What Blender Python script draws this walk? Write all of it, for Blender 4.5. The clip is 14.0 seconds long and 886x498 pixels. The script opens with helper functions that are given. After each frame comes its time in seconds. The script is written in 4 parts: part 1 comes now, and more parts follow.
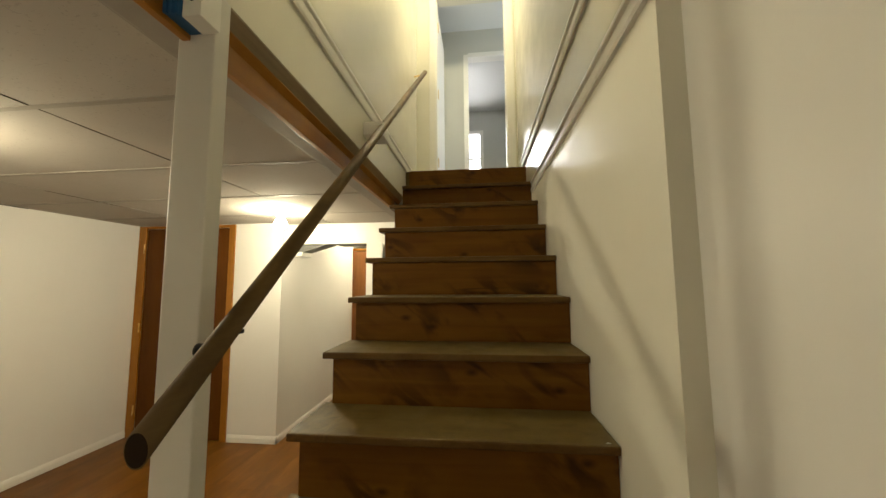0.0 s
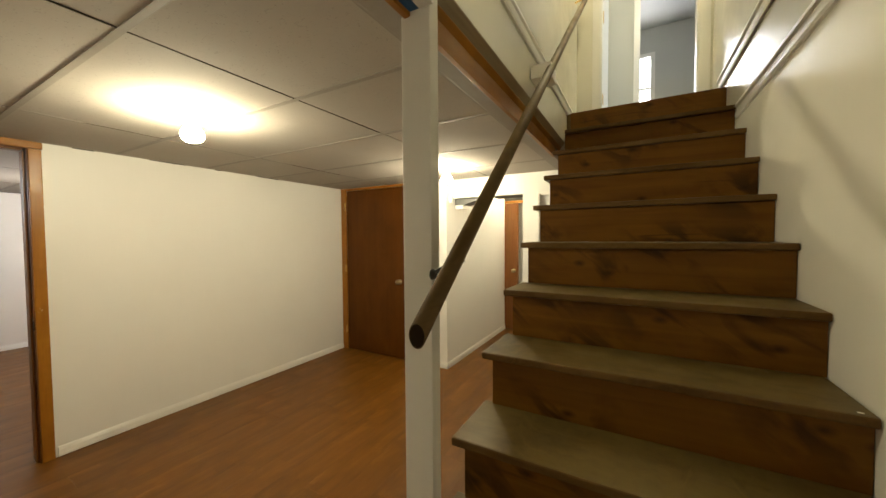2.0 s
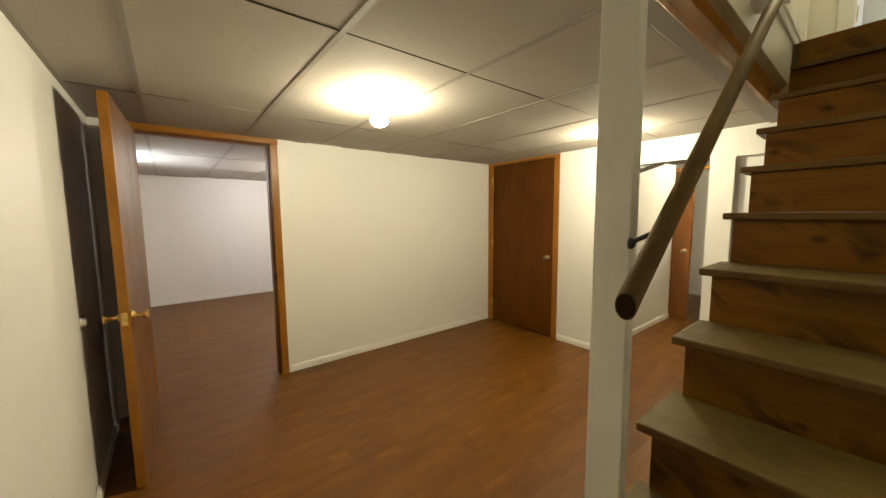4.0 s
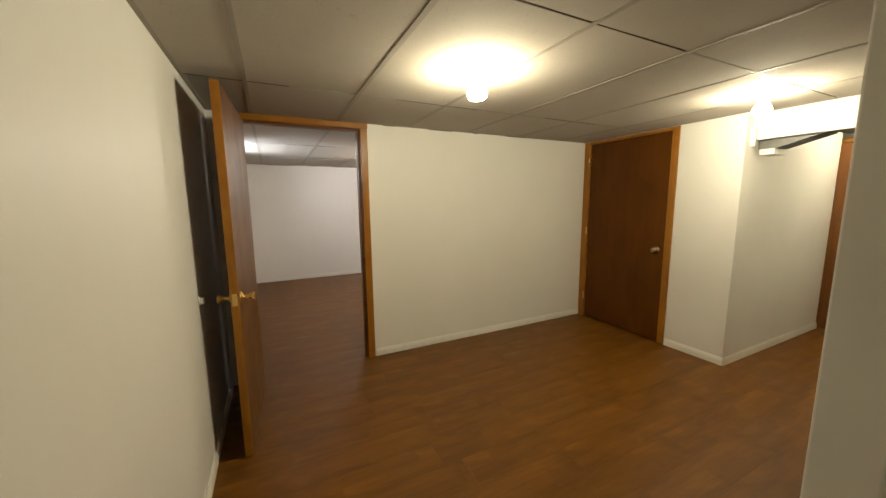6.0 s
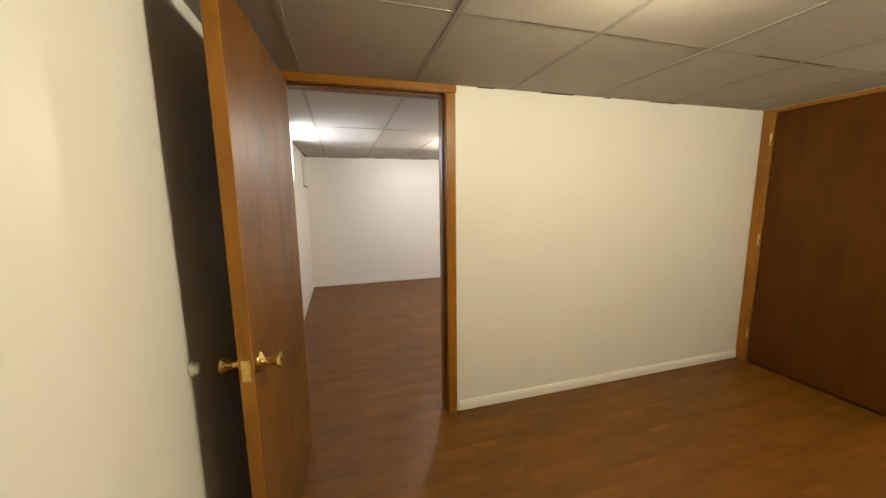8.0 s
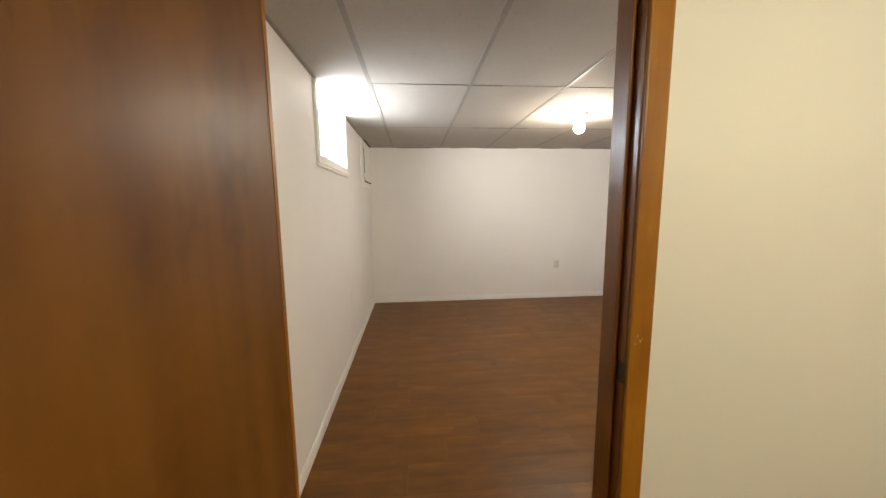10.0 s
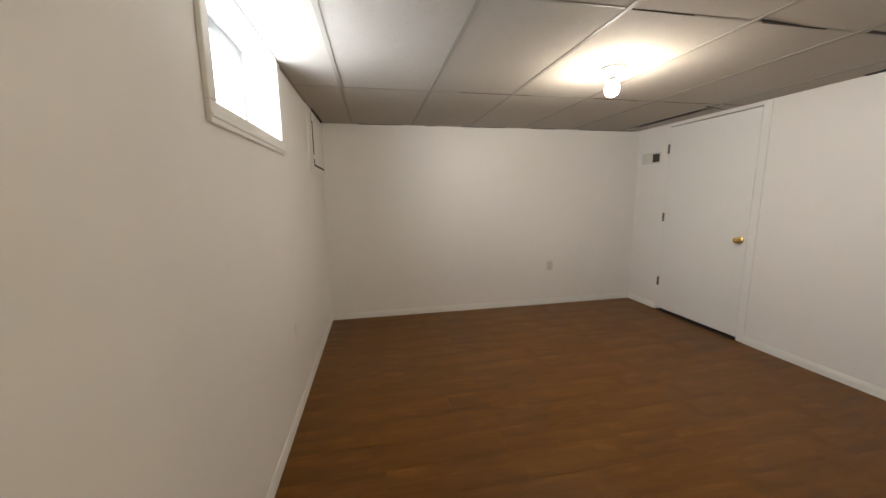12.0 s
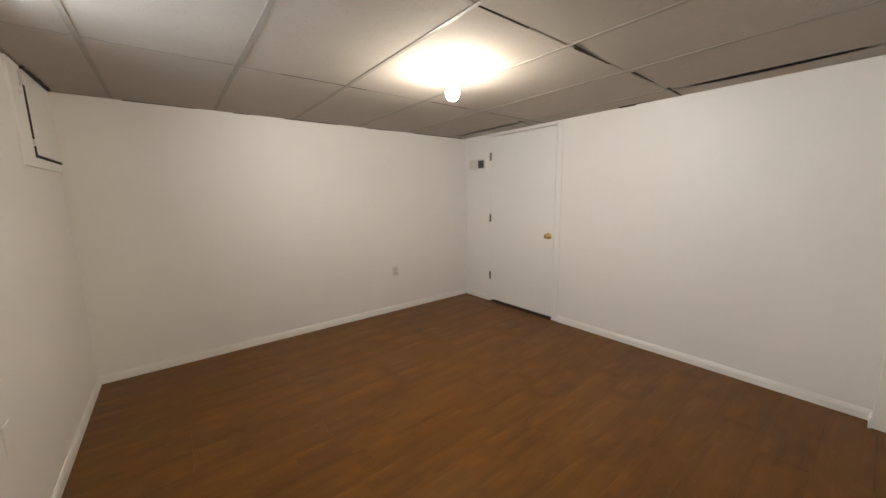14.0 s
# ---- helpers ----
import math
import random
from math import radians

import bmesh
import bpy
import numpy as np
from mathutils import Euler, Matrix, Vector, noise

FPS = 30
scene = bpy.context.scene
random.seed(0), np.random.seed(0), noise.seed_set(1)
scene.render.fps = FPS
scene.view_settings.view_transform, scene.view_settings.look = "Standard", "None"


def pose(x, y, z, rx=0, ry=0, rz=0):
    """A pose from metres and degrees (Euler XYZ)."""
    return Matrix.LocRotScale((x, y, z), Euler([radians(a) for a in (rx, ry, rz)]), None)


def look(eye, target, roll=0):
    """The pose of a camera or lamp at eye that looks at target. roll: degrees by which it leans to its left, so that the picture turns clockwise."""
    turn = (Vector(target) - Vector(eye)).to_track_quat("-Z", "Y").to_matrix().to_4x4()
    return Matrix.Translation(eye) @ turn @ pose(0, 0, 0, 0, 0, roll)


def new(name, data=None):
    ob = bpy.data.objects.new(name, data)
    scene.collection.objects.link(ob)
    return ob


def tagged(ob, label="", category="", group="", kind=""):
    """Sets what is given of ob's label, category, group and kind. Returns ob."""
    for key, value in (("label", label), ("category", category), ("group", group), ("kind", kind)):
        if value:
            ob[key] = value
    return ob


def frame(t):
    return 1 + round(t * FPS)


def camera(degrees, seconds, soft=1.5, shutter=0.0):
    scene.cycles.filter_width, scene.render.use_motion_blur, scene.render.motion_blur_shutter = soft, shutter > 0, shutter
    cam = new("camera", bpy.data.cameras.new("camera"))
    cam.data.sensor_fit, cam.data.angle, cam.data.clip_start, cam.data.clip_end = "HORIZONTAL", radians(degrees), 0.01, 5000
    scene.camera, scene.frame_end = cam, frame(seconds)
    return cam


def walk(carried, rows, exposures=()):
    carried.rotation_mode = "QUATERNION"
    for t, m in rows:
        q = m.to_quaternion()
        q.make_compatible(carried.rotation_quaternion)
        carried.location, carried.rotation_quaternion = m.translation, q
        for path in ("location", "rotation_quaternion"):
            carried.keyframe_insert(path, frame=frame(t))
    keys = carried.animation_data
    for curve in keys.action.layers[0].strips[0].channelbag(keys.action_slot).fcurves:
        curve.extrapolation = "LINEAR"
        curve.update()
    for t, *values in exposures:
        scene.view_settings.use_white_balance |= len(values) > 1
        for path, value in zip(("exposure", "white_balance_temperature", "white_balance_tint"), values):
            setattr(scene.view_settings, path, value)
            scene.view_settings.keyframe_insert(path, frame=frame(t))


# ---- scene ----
cam = camera(104.2, 14.0)
PATH = [
    (0, (0.009, 0.033, 1.489), (-0.2, 2.014, 1.676), -0.4),
    (0.5, (-0.034, 0.007, 1.47), (-0.441, 1.962, 1.582), -0.3),
    (1, (-0.066, -0.016, 1.455), (-0.671, 1.89, 1.492), -0.2),
    (1.5, (-0.093, -0.044, 1.444), (-0.882, 1.794, 1.424), -0.2),
    (2, (-0.104, -0.079, 1.449), (-1.083, 1.664, 1.378), -0.4),
    (2.5, (-0.139, -0.1, 1.431), (-1.27, 1.546, 1.332), -0.4),
    (3, (-0.181, -0.13, 1.421), (-1.468, 1.396, 1.291), -0.4),
    (3.5, (-0.201, -0.153, 1.422), (-1.636, 1.23, 1.258), -0.5),
    (4, (-0.213, -0.166, 1.421), (-1.77, 1.073, 1.222), -0.5),
    (4.2, (-0.224, -0.167, 1.421), (-1.830, 1.003, 1.209), -0.5),
    (6.5, (-0.607, -0.147, 1.422), (-2.404, 0.684, 1.134), -0.6),
    (7, (-0.821, -0.089, 1.419), (-2.647, 0.673, 1.125), -0.6),
    (7.5, (-1.09, -0.061, 1.423), (-2.956, 0.597, 1.132), -0.6),
    (8, (-1.422, -0.069, 1.42), (-3.32, 0.487, 1.126), -0.7),
    (8.2, (-1.543, -0.065, 1.42), (-3.452, 0.463, 1.136), -0.8),
    (10.5, (-2.908, 0.006, 1.34), (-4.899, 0.131, 1.066), -0.6),
    (11, (-3.150, 0.003, 1.34), (-5.125, 0.139, 1.053), -0.7),
    (11.5, (-3.324, -0.025, 1.332), (-5.294, 0.157, 1.034), -0.5),
    (12, (-3.507, -0.056, 1.334), (-5.447, 0.322, 1.028), -0.7),
    (12.5, (-3.651, -0.029, 1.355), (-5.528, 0.588, 1.043), -0.9),
    (13, (-3.753, -0.01, 1.381), (-5.529, 0.851, 1.058), -0.7),
    (13.5, (-3.816, -0.016, 1.389), (-5.472, 1.057, 1.064), -0.6),
    (14, (-3.816, -0.009, 1.366), (-5.371, 1.209, 1.052), -0.9),
]
EXPOSURES = [(0, 0.11), (1, 0.15), (2, 0.2), (2.5, 0.27), (3.5, 0.35), (4, 0.27), (6.5, -0.13), (7.5, 0.03), (8, 0.31), (10.5, 0.15), (11, -0.05), (11.5, -0.38), (12, -0.37), (12.5, -0.35), (13, -0.3), (14, -0.17)]
walk(cam, [(t, look(eye, target, roll)) for t, eye, target, roll in PATH], EXPOSURES)

# ---- world and light ----
world = bpy.data.worlds.new("sky")
world.use_nodes = True
scene.world = world
wt = world.node_tree
sky = wt.nodes.new("ShaderNodeTexSky")
sky.sky_type, sky.sun_disc = "NISHITA", False
sky.sun_elevation, sky.sun_rotation = radians(40), radians(200)
wt.links.new(sky.outputs[0], wt.nodes["Background"].inputs[0])
wt.nodes["Background"].inputs[1].default_value = 0.1

BULB_WARM = (1.0, 0.89, 0.60)
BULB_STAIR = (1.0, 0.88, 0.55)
BULB_WHITE = (1.0, 0.895, 0.75)
BULB_POWER = 690.0


def window_or_fill_light(name, centre, rot, sx, sy, watts, colour):
    """Daylight standing in a window's opening, or added as fill where no window is built."""
    lamp = bpy.data.lights.new(name, "AREA")
    lamp.shape, lamp.size, lamp.size_y = "RECTANGLE", sx, sy
    lamp.energy, lamp.color = watts, colour
    ob = new(name, lamp)
    ob.matrix_world = pose(*centre, *rot)
    return ob


window_or_fill_light("daylight_bedroom", (-5.240, -0.80, 1.86), (90, 0, 0), 0.80, 0.44, 33, (0.86, 0.93, 1.0))
window_or_fill_light("daylight_upstairs", (-0.35, 6.62, 3.85), (-90, 0, 0), 0.84, 1.0, 28, (1.0, 0.98, 0.95))

# unseen fill that brightens the upstairs hall; the side wall has no opening
window_or_fill_light("hall_fill_light", (2.15, 3.88, 3.75), (0, 90, 0), 1.1, 0.6, 30, (0.86, 0.95, 0.97))

# ---- sizes ----
H = 2.07                       # basement ceiling
UP = 2.43                      # upper floor
UPC = 4.75                     # upper ceiling
RISE, RUN, NOSE5 = 0.2025, 0.2465, 1.118
XW, XW2 = -3.45, -3.545         # partition faces
YS, YS2 = -0.53, -0.565        # south walls
YN, YN2 = 3.20, 3.12           # north walls
XB = -7.295                    # bedroom's far wall
XE, XNEAR = 0.407, 0.460       # stair wall and the wall before it
XL = -0.61                     # stairwell's open side


# ---- materials ----
class Nodes:
    """A node material and short ways to add nodes to it."""

    def __init__(self, name):
        self.m = bpy.data.materials.new(name)
        self.m.use_nodes = True
        self.t = self.m.node_tree
        self.b = self.t.nodes["Principled BSDF"]

    def add(self, kind, **values):
        n = self.t.nodes.new(kind)
        for k, v in values.items():
            n.inputs[k].default_value = v
        return n

    def link(self, a, b):
        self.t.links.new(a, b)

    def coords(self, sx=1, sy=1, sz=1, space="Object"):
        c = self.t.nodes.new("ShaderNodeTexCoord")
        mp = self.t.nodes.new("ShaderNodeMapping")
        mp.inputs["Scale"].default_value = (sx, sy, sz)
        self.link(c.outputs[space], mp.inputs["Vector"])
        return mp.outputs["Vector"]

    def noise(self, vec, scale, detail=4, rough=0.55, distort=0.0):
        n = self.add("ShaderNodeTexNoise", Scale=scale, Detail=detail, Roughness=rough, Distortion=distort)
        self.link(vec, n.inputs["Vector"])
        return n.outputs["Fac"]

    def ramp(self, fac, stops):
        r = self.t.nodes.new("ShaderNodeValToRGB")
        while len(r.color_ramp.elements) < len(stops):
            r.color_ramp.elements.new(0.5)
        for e, (p, c) in zip(r.color_ramp.elements, stops):
            e.position, e.color = p, (*c, 1) if isinstance(c, tuple) else (c, c, c, 1)
        self.link(fac, r.inputs["Fac"])
        return r.outputs["Color"]

    def mix(self, a, b, fac, mode="MIX"):
        n = self.t.nodes.new("ShaderNodeMix")
        n.data_type, n.blend_type = "RGBA", mode
        for value, socket in ((fac, n.inputs[0]), (a, n.inputs[6]), (b, n.inputs[7])):
            if isinstance(value, (int, float)):
                socket.default_value = value
            elif isinstance(value, tuple):
                socket.default_value = (*value, 1)
            else:
                self.link(value, socket)
        return n.outputs[2]

    def math(self, op, a, b=0.0):
        n = self.t.nodes.new("ShaderNodeMath")
        n.operation = op
        for value, socket in ((a, n.inputs[0]), (b, n.inputs[1])):
            if isinstance(value, (int, float)):
                socket.default_value = value
            else:
                self.link(value, socket)
        return n.outputs[0]

    def bump(self, height, strength, distance):
        n = self.add("ShaderNodeBump", Strength=strength, Distance=distance)
        self.link(height, n.inputs["Height"])
        self.link(n.outputs["Normal"], self.b.inputs["Normal"])

    def set(self, **values):
        for k, v in values.items():
            socket = self.b.inputs[k.replace("_", " ")]
            if isinstance(v, (int, float)):
                socket.default_value = v
            elif isinstance(v, tuple):
                socket.default_value = (*v, 1)
            else:
                self.link(v, socket)
        return self.m


def paint(name, colour, rough, mottle=0.04, relief=0.06, scale=1.0):
    """Rolled paint: faint mottling, orange-peel relief and uneven gloss."""
    n = Nodes(name)
    v = n.coords()
    big = n.noise(v, 1.3 * scale, 3)
    fine = n.noise(v, 260 * scale, 3)
    streak = n.noise(n.coords(9, 9, 0.5), 3, 3)
    dark = tuple(c * (1 - mottle) for c in colour)
    dim = tuple(c * (1 - mottle * 2) for c in colour)
    col = n.mix(n.ramp(big, [(0.3, dark), (0.7, colour)]), dim, n.math("MULTIPLY", streak, 0.25))
    r = n.ramp(n.noise(v, 5 * scale, 4), [(0.3, rough - 0.05), (0.7, rough + 0.07)])
    n.bump(n.math("ADD", fine, n.math("MULTIPLY", n.noise(v, 7 * scale, 2), 2.5)), relief, 0.002)
    return n.set(Base_Color=col, Roughness=r)


def wood(name, dark, light, rough, along="z", grain=1.0, relief=0.12, knots=0.0, wear=None, random_shift=False, gloss=0.32, pore=0.3):
    """Stained or bare timber with grain along one axis, rings, pores, knots and grey wear."""
    n = Nodes(name)
    long, cross = 0.9 * grain, 13.0 * grain
    s = {"x": (long, cross, cross), "y": (cross, long, cross), "z": (cross, cross, long)}[along]
    v = n.coords(*s)
    if random_shift:
        info = n.t.nodes.new("ShaderNodeObjectInfo")
        add = n.t.nodes.new("ShaderNodeVectorMath")
        add.operation = "ADD"
        n.link(v, add.inputs[0])
        cmb = n.t.nodes.new("ShaderNodeCombineXYZ")
        for k in range(3):
            n.link(n.math("MULTIPLY", info.outputs["Random"], 37.0 + 11 * k), cmb.inputs[k])
        n.link(cmb.outputs[0], add.inputs[1])
        v = add.outputs[0]
    core = None
    if knots:
        ks = {"x": (2.1, 0.0, 5.2), "y": (0.0, 2.1, 5.2), "z": (5.2, 0.0, 2.1)}[along]
        kv = n.coords(*ks)
        if random_shift:
            add2 = n.t.nodes.new("ShaderNodeVectorMath")
            add2.operation = "ADD"
            n.link(kv, add2.inputs[0])
            n.link(cmb.outputs[0], add2.inputs[1])
            kv = add2.outputs[0]
        warp = n.t.nodes.new("ShaderNodeVectorMath")
        warp.operation = "ADD"
        wn = n.add("ShaderNodeTexNoise", Scale=3.0, Detail=4.0)
        n.link(kv, wn.inputs["Vector"])
        sc = n.t.nodes.new("ShaderNodeVectorMath")
        sc.operation = "SCALE"
        sc.inputs["Scale"].default_value = 0.5
        n.link(wn.outputs["Color"], sc.inputs[0])
        n.link(kv, warp.inputs[0])
        n.link(sc.outputs[0], warp.inputs[1])
        k = n.add("ShaderNodeTexVoronoi", Scale=1.0, Randomness=1.0)
        n.link(warp.outputs[0], k.inputs["Vector"])
        core = n.ramp(k.outputs["Distance"], [(0.05, 1.0), (0.12, 0.75), (0.20, 0.0)])
        flame = n.ramp(k.outputs["Distance"], [(0.10, 1.0), (0.62, 0.0)])
        bend = n.t.nodes.new("ShaderNodeVectorMath")
        bend.operation = "ADD"
        push = n.t.nodes.new("ShaderNodeCombineXYZ")
        for axis in range(3):
            n.link(n.math("MULTIPLY", flame, 2.6), push.inputs[axis])
        n.link(v, bend.inputs[0])
        n.link(push.outputs[0], bend.inputs[1])
        v = bend.outputs[0]
    rings = n.noise(v, 1.0, 6, 0.6, 1.6)
    pores = n.noise(v, 6.0, 4, 0.7)
    col = n.ramp(rings, [(0.28, dark), (0.5, tuple((a + b) / 2 for a, b in zip(dark, light))), (0.72, light)])
    col = n.mix(col, tuple(c * 0.6 for c in dark), n.math("MULTIPLY", n.ramp(pores, [(0.48, 0.0), (0.80, 1.0)]), pore))
    if knots:
        col = n.mix(col, tuple(c * 0.45 for c in dark), n.math("MULTIPLY", n.math("MULTIPLY", flame, n.ramp(rings, [(0.42, 1.0), (0.60, 0.0)])), knots * 0.5))
        col = n.mix(col, tuple(c * 0.22 for c in dark), n.math("MULTIPLY", core, knots))
    if wear:
        w = n.noise(n.coords(2.2, 2.2, 2.2), 1.6, 5, 0.62)
        col = n.mix(col, wear, n.math("MULTIPLY", n.ramp(w, [(0.36, 0.0), (0.66, 1.0)]), 0.75))
    r = n.ramp(n.noise(n.coords(3, 3, 3), 2, 4), [(0.3, rough - 0.07), (0.7, rough + 0.1)])
    n.bump(n.math("ADD", pores, rings), relief, 0.0015)
    return n.set(Base_Color=col, Roughness=r, Specular_IOR_Level=gloss)


def veneer(name, dark, light, rough, blotch, gloss=0.36, scuff=None):
    """Stained plywood face: soft upright grain under uneven, blotchy stain, and one spot where the finish is scuffed away in runs."""
    n = Nodes(name)
    grain = n.noise(n.coords(15, 15, 0.8), 1.0, 3, 0.5)
    broad = n.noise(n.coords(4.5, 4.5, 2.2), 1.0, 4, 0.6)
    tone = n.math("ADD", n.math("MULTIPLY", grain, 0.4), n.math("MULTIPLY", broad, 0.6))
    col = n.ramp(tone, [(0.34, dark), (0.64, light)])
    col = n.mix(col, tuple(c * 0.5 for c in dark), n.math("MULTIPLY", n.ramp(n.noise(n.coords(7, 7, 4), 1.0, 3, 0.6), [(0.54, 0.0), (0.75, 1.0)]), blotch))
    if scuff:
        c = n.t.nodes.new("ShaderNodeTexCoord")
        mp = n.t.nodes.new("ShaderNodeMapping")
        mp.inputs["Location"].default_value = (-scuff[0] / 0.20, 0, -scuff[1] / 0.24)
        mp.inputs["Scale"].default_value = (1 / 0.20, 0, 1 / 0.24)
        n.link(c.outputs["Object"], mp.inputs["Vector"])
        far = n.t.nodes.new("ShaderNodeVectorMath")
        far.operation = "LENGTH"
        n.link(mp.outputs["Vector"], far.inputs[0])
        near = n.ramp(far.outputs["Value"], [(0.2, 1.0), (1.0, 0.0)])
        runs = n.ramp(n.math("ADD", n.noise(n.coords(30, 30, 7), 1.0, 4, 0.6), n.math("MULTIPLY", near, 0.16)), [(0.57, 0.0), (0.64, 1.0)])
        col = n.mix(col, tuple(c * 0.42 for c in dark), n.math("MULTIPLY", n.math("MULTIPLY", runs, near), 0.72))
    r = n.ramp(n.noise(n.coords(3, 3, 2), 1.0, 3), [(0.3, rough - 0.05), (0.7, rough + 0.08)])
    n.bump(grain, 0.03, 0.0008)
    return n.set(Base_Color=col, Roughness=r, Specular_IOR_Level=gloss)


def pine(name, dark, light, rough):
    """Stained knotty pine boards laid along x: soft grain, small round knots with dark slanting streaks beside them."""
    n = Nodes(name)
    c = n.t.nodes.new("ShaderNodeTexCoord")
    info = n.t.nodes.new("ShaderNodeObjectInfo")
    sep = n.t.nodes.new("ShaderNodeSeparateXYZ")
    n.link(c.outputs["Object"], sep.inputs[0])
    shift = n.math("MULTIPLY", info.outputs["Random"], 23.0)

    def flat(along, up, lean=0.0):
        v = n.t.nodes.new("ShaderNodeCombineXYZ")
        slide = n.math("ADD", sep.outputs[0], n.math("MULTIPLY", sep.outputs[2], lean))
        n.link(n.math("ADD", n.math("MULTIPLY", slide, along), shift), v.inputs[0])
        n.link(n.math("ADD", n.math("MULTIPLY", sep.outputs[2], up), shift), v.inputs[1])
        return v.outputs[0]

    k = n.add("ShaderNodeTexVoronoi", Scale=1.0, Randomness=1.0)
    k.voronoi_dimensions = "2D"
    n.link(flat(2.6, 4.6), k.inputs["Vector"])
    spot = n.ramp(k.outputs["Distance"], [(0.015, 1.0), (0.035, 0.7), (0.085, 0.0)])
    halo = n.ramp(k.outputs["Distance"], [(0.12, 1.0), (0.58, 0.0)])
    rings = n.noise(flat(1.2, 22), 1.0, 4, 0.55, 0.8)
    broad = n.noise(flat(2.2, 6), 1.0, 3, 0.55)
    tone = n.math("ADD", n.math("MULTIPLY", rings, 0.5), n.math("MULTIPLY", broad, 0.5))
    col = n.ramp(tone, [(0.34, dark), (0.64, light)])
    smear = n.math("MULTIPLY", n.ramp(n.noise(flat(6.5, 5.0, 0.9), 1.0, 3, 0.5, 0.7), [(0.49, 0.0), (0.60, 1.0)]), halo)
    deep = tuple(x * 0.34 for x in dark)
    col = n.mix(col, deep, n.math("MULTIPLY", smear, 0.85))
    crack = n.math("MULTIPLY", n.ramp(n.noise(flat(0.8, 15, 0.1), 1.0, 1, 0.4), [(0.485, 0.0), (0.5, 1.0), (0.515, 0.0)]), n.ramp(n.noise(flat(1.1, 2.5), 1.0, 2), [(0.55, 0.0), (0.62, 1.0)]))
    col = n.mix(col, deep, n.math("MULTIPLY", crack, 0.7))
    col = n.mix(col, tuple(x * 0.22 for x in dark), n.math("MULTIPLY", spot, 0.75))
    r = n.ramp(n.noise(n.coords(3, 3, 3), 2, 3), [(0.3, rough - 0.07), (0.7, rough + 0.1)])
    n.bump(rings, 0.08, 0.001)
    return n.set(Base_Color=col, Roughness=r, Specular_IOR_Level=0.15)


def metal(name, colour, rough, scratch=0.1):
    n = Nodes(name)
    v = n.coords()
    r = n.ramp(n.noise(v, 40, 4), [(0.3, rough), (0.75, rough + scratch)])
    col = n.mix(colour, tuple(c * 0.7 for c in colour), n.noise(v, 18, 4))
    return n.set(Base_Color=col, Roughness=r, Metallic=1.0)


def plain(name, colour, rough, **more):
    n = Nodes(name)
    v = n.coords()
    col = n.mix(colour, tuple(c * 0.85 for c in colour), n.noise(v, 30, 4))
    n.bump(n.noise(v, 120, 3), 0.05, 0.001)
    return n.set(Base_Color=col, Roughness=rough, **more)


def laminate():
    """Three-strip laminate: each strip of a board has its own tone; boards vary by the object's own random."""
    n = Nodes("laminate_floor")
    c = n.t.nodes.new("ShaderNodeTexCoord")
    info = n.t.nodes.new("ShaderNodeObjectInfo")
    sep = n.t.nodes.new("ShaderNodeSeparateXYZ")
    n.link(c.outputs["Object"], sep.inputs[0])
    strip = n.math("FLOOR", n.math("MULTIPLY", sep.outputs[0], 15.6))
    off = n.math("MULTIPLY", n.math("SINE", n.math("MULTIPLY", strip, 12.9)), 3.1)
    piece = n.math("FLOOR", n.math("ADD", n.math("MULTIPLY", sep.outputs[1], 2.4), n.math("ADD", off, n.math("MULTIPLY", info.outputs["Random"], 9.0))))
    cell = n.t.nodes.new("ShaderNodeCombineXYZ")
    n.link(strip, cell.inputs[0])
    n.link(piece, cell.inputs[1])
    n.link(n.math("MULTIPLY", info.outputs["Random"], 91.0), cell.inputs[2])
    wn = n.t.nodes.new("ShaderNodeTexWhiteNoise")
    wn.noise_dimensions = "3D"
    n.link(cell.outputs[0], wn.inputs["Vector"])
    add = n.t.nodes.new("ShaderNodeVectorMath")
    add.operation = "ADD"
    n.link(n.coords(26, 2.2, 1), add.inputs[0])
    n.link(cell.outputs[0], add.inputs[1])
    grain = n.noise(add.outputs[0], 1.0, 6, 0.62, 1.2)
    fine = n.noise(n.coords(140, 7, 1), 1.0, 3, 0.6)
    tone = n.math("ADD", n.math("MULTIPLY", wn.outputs["Value"], 0.09), n.math("ADD", n.math("MULTIPLY", grain, 0.24), n.math("MULTIPLY", n.noise(n.coords(6.5, 1.9, 1), 1.0, 3, 0.55, 0.7), 0.68)))
    col = n.ramp(tone, [(0.34, (0.100, 0.0375, 0.0038)), (0.54, (0.156, 0.0610, 0.0068)), (0.75, (0.245, 0.105, 0.0145))])
    col = n.mix(col, (0.045, 0.018, 0.006), n.math("MULTIPLY", n.ramp(fine, [(0.5, 0.0), (0.75, 1.0)]), 0.05))
    r = n.ramp(n.noise(n.coords(2, 2, 2), 1.5, 4), [(0.3, 0.36), (0.7, 0.47)])
    n.bump(n.math("ADD", fine, grain), 0.05, 0.001)
    return n.set(Base_Color=col, Roughness=r, Specular_IOR_Level=0.26)


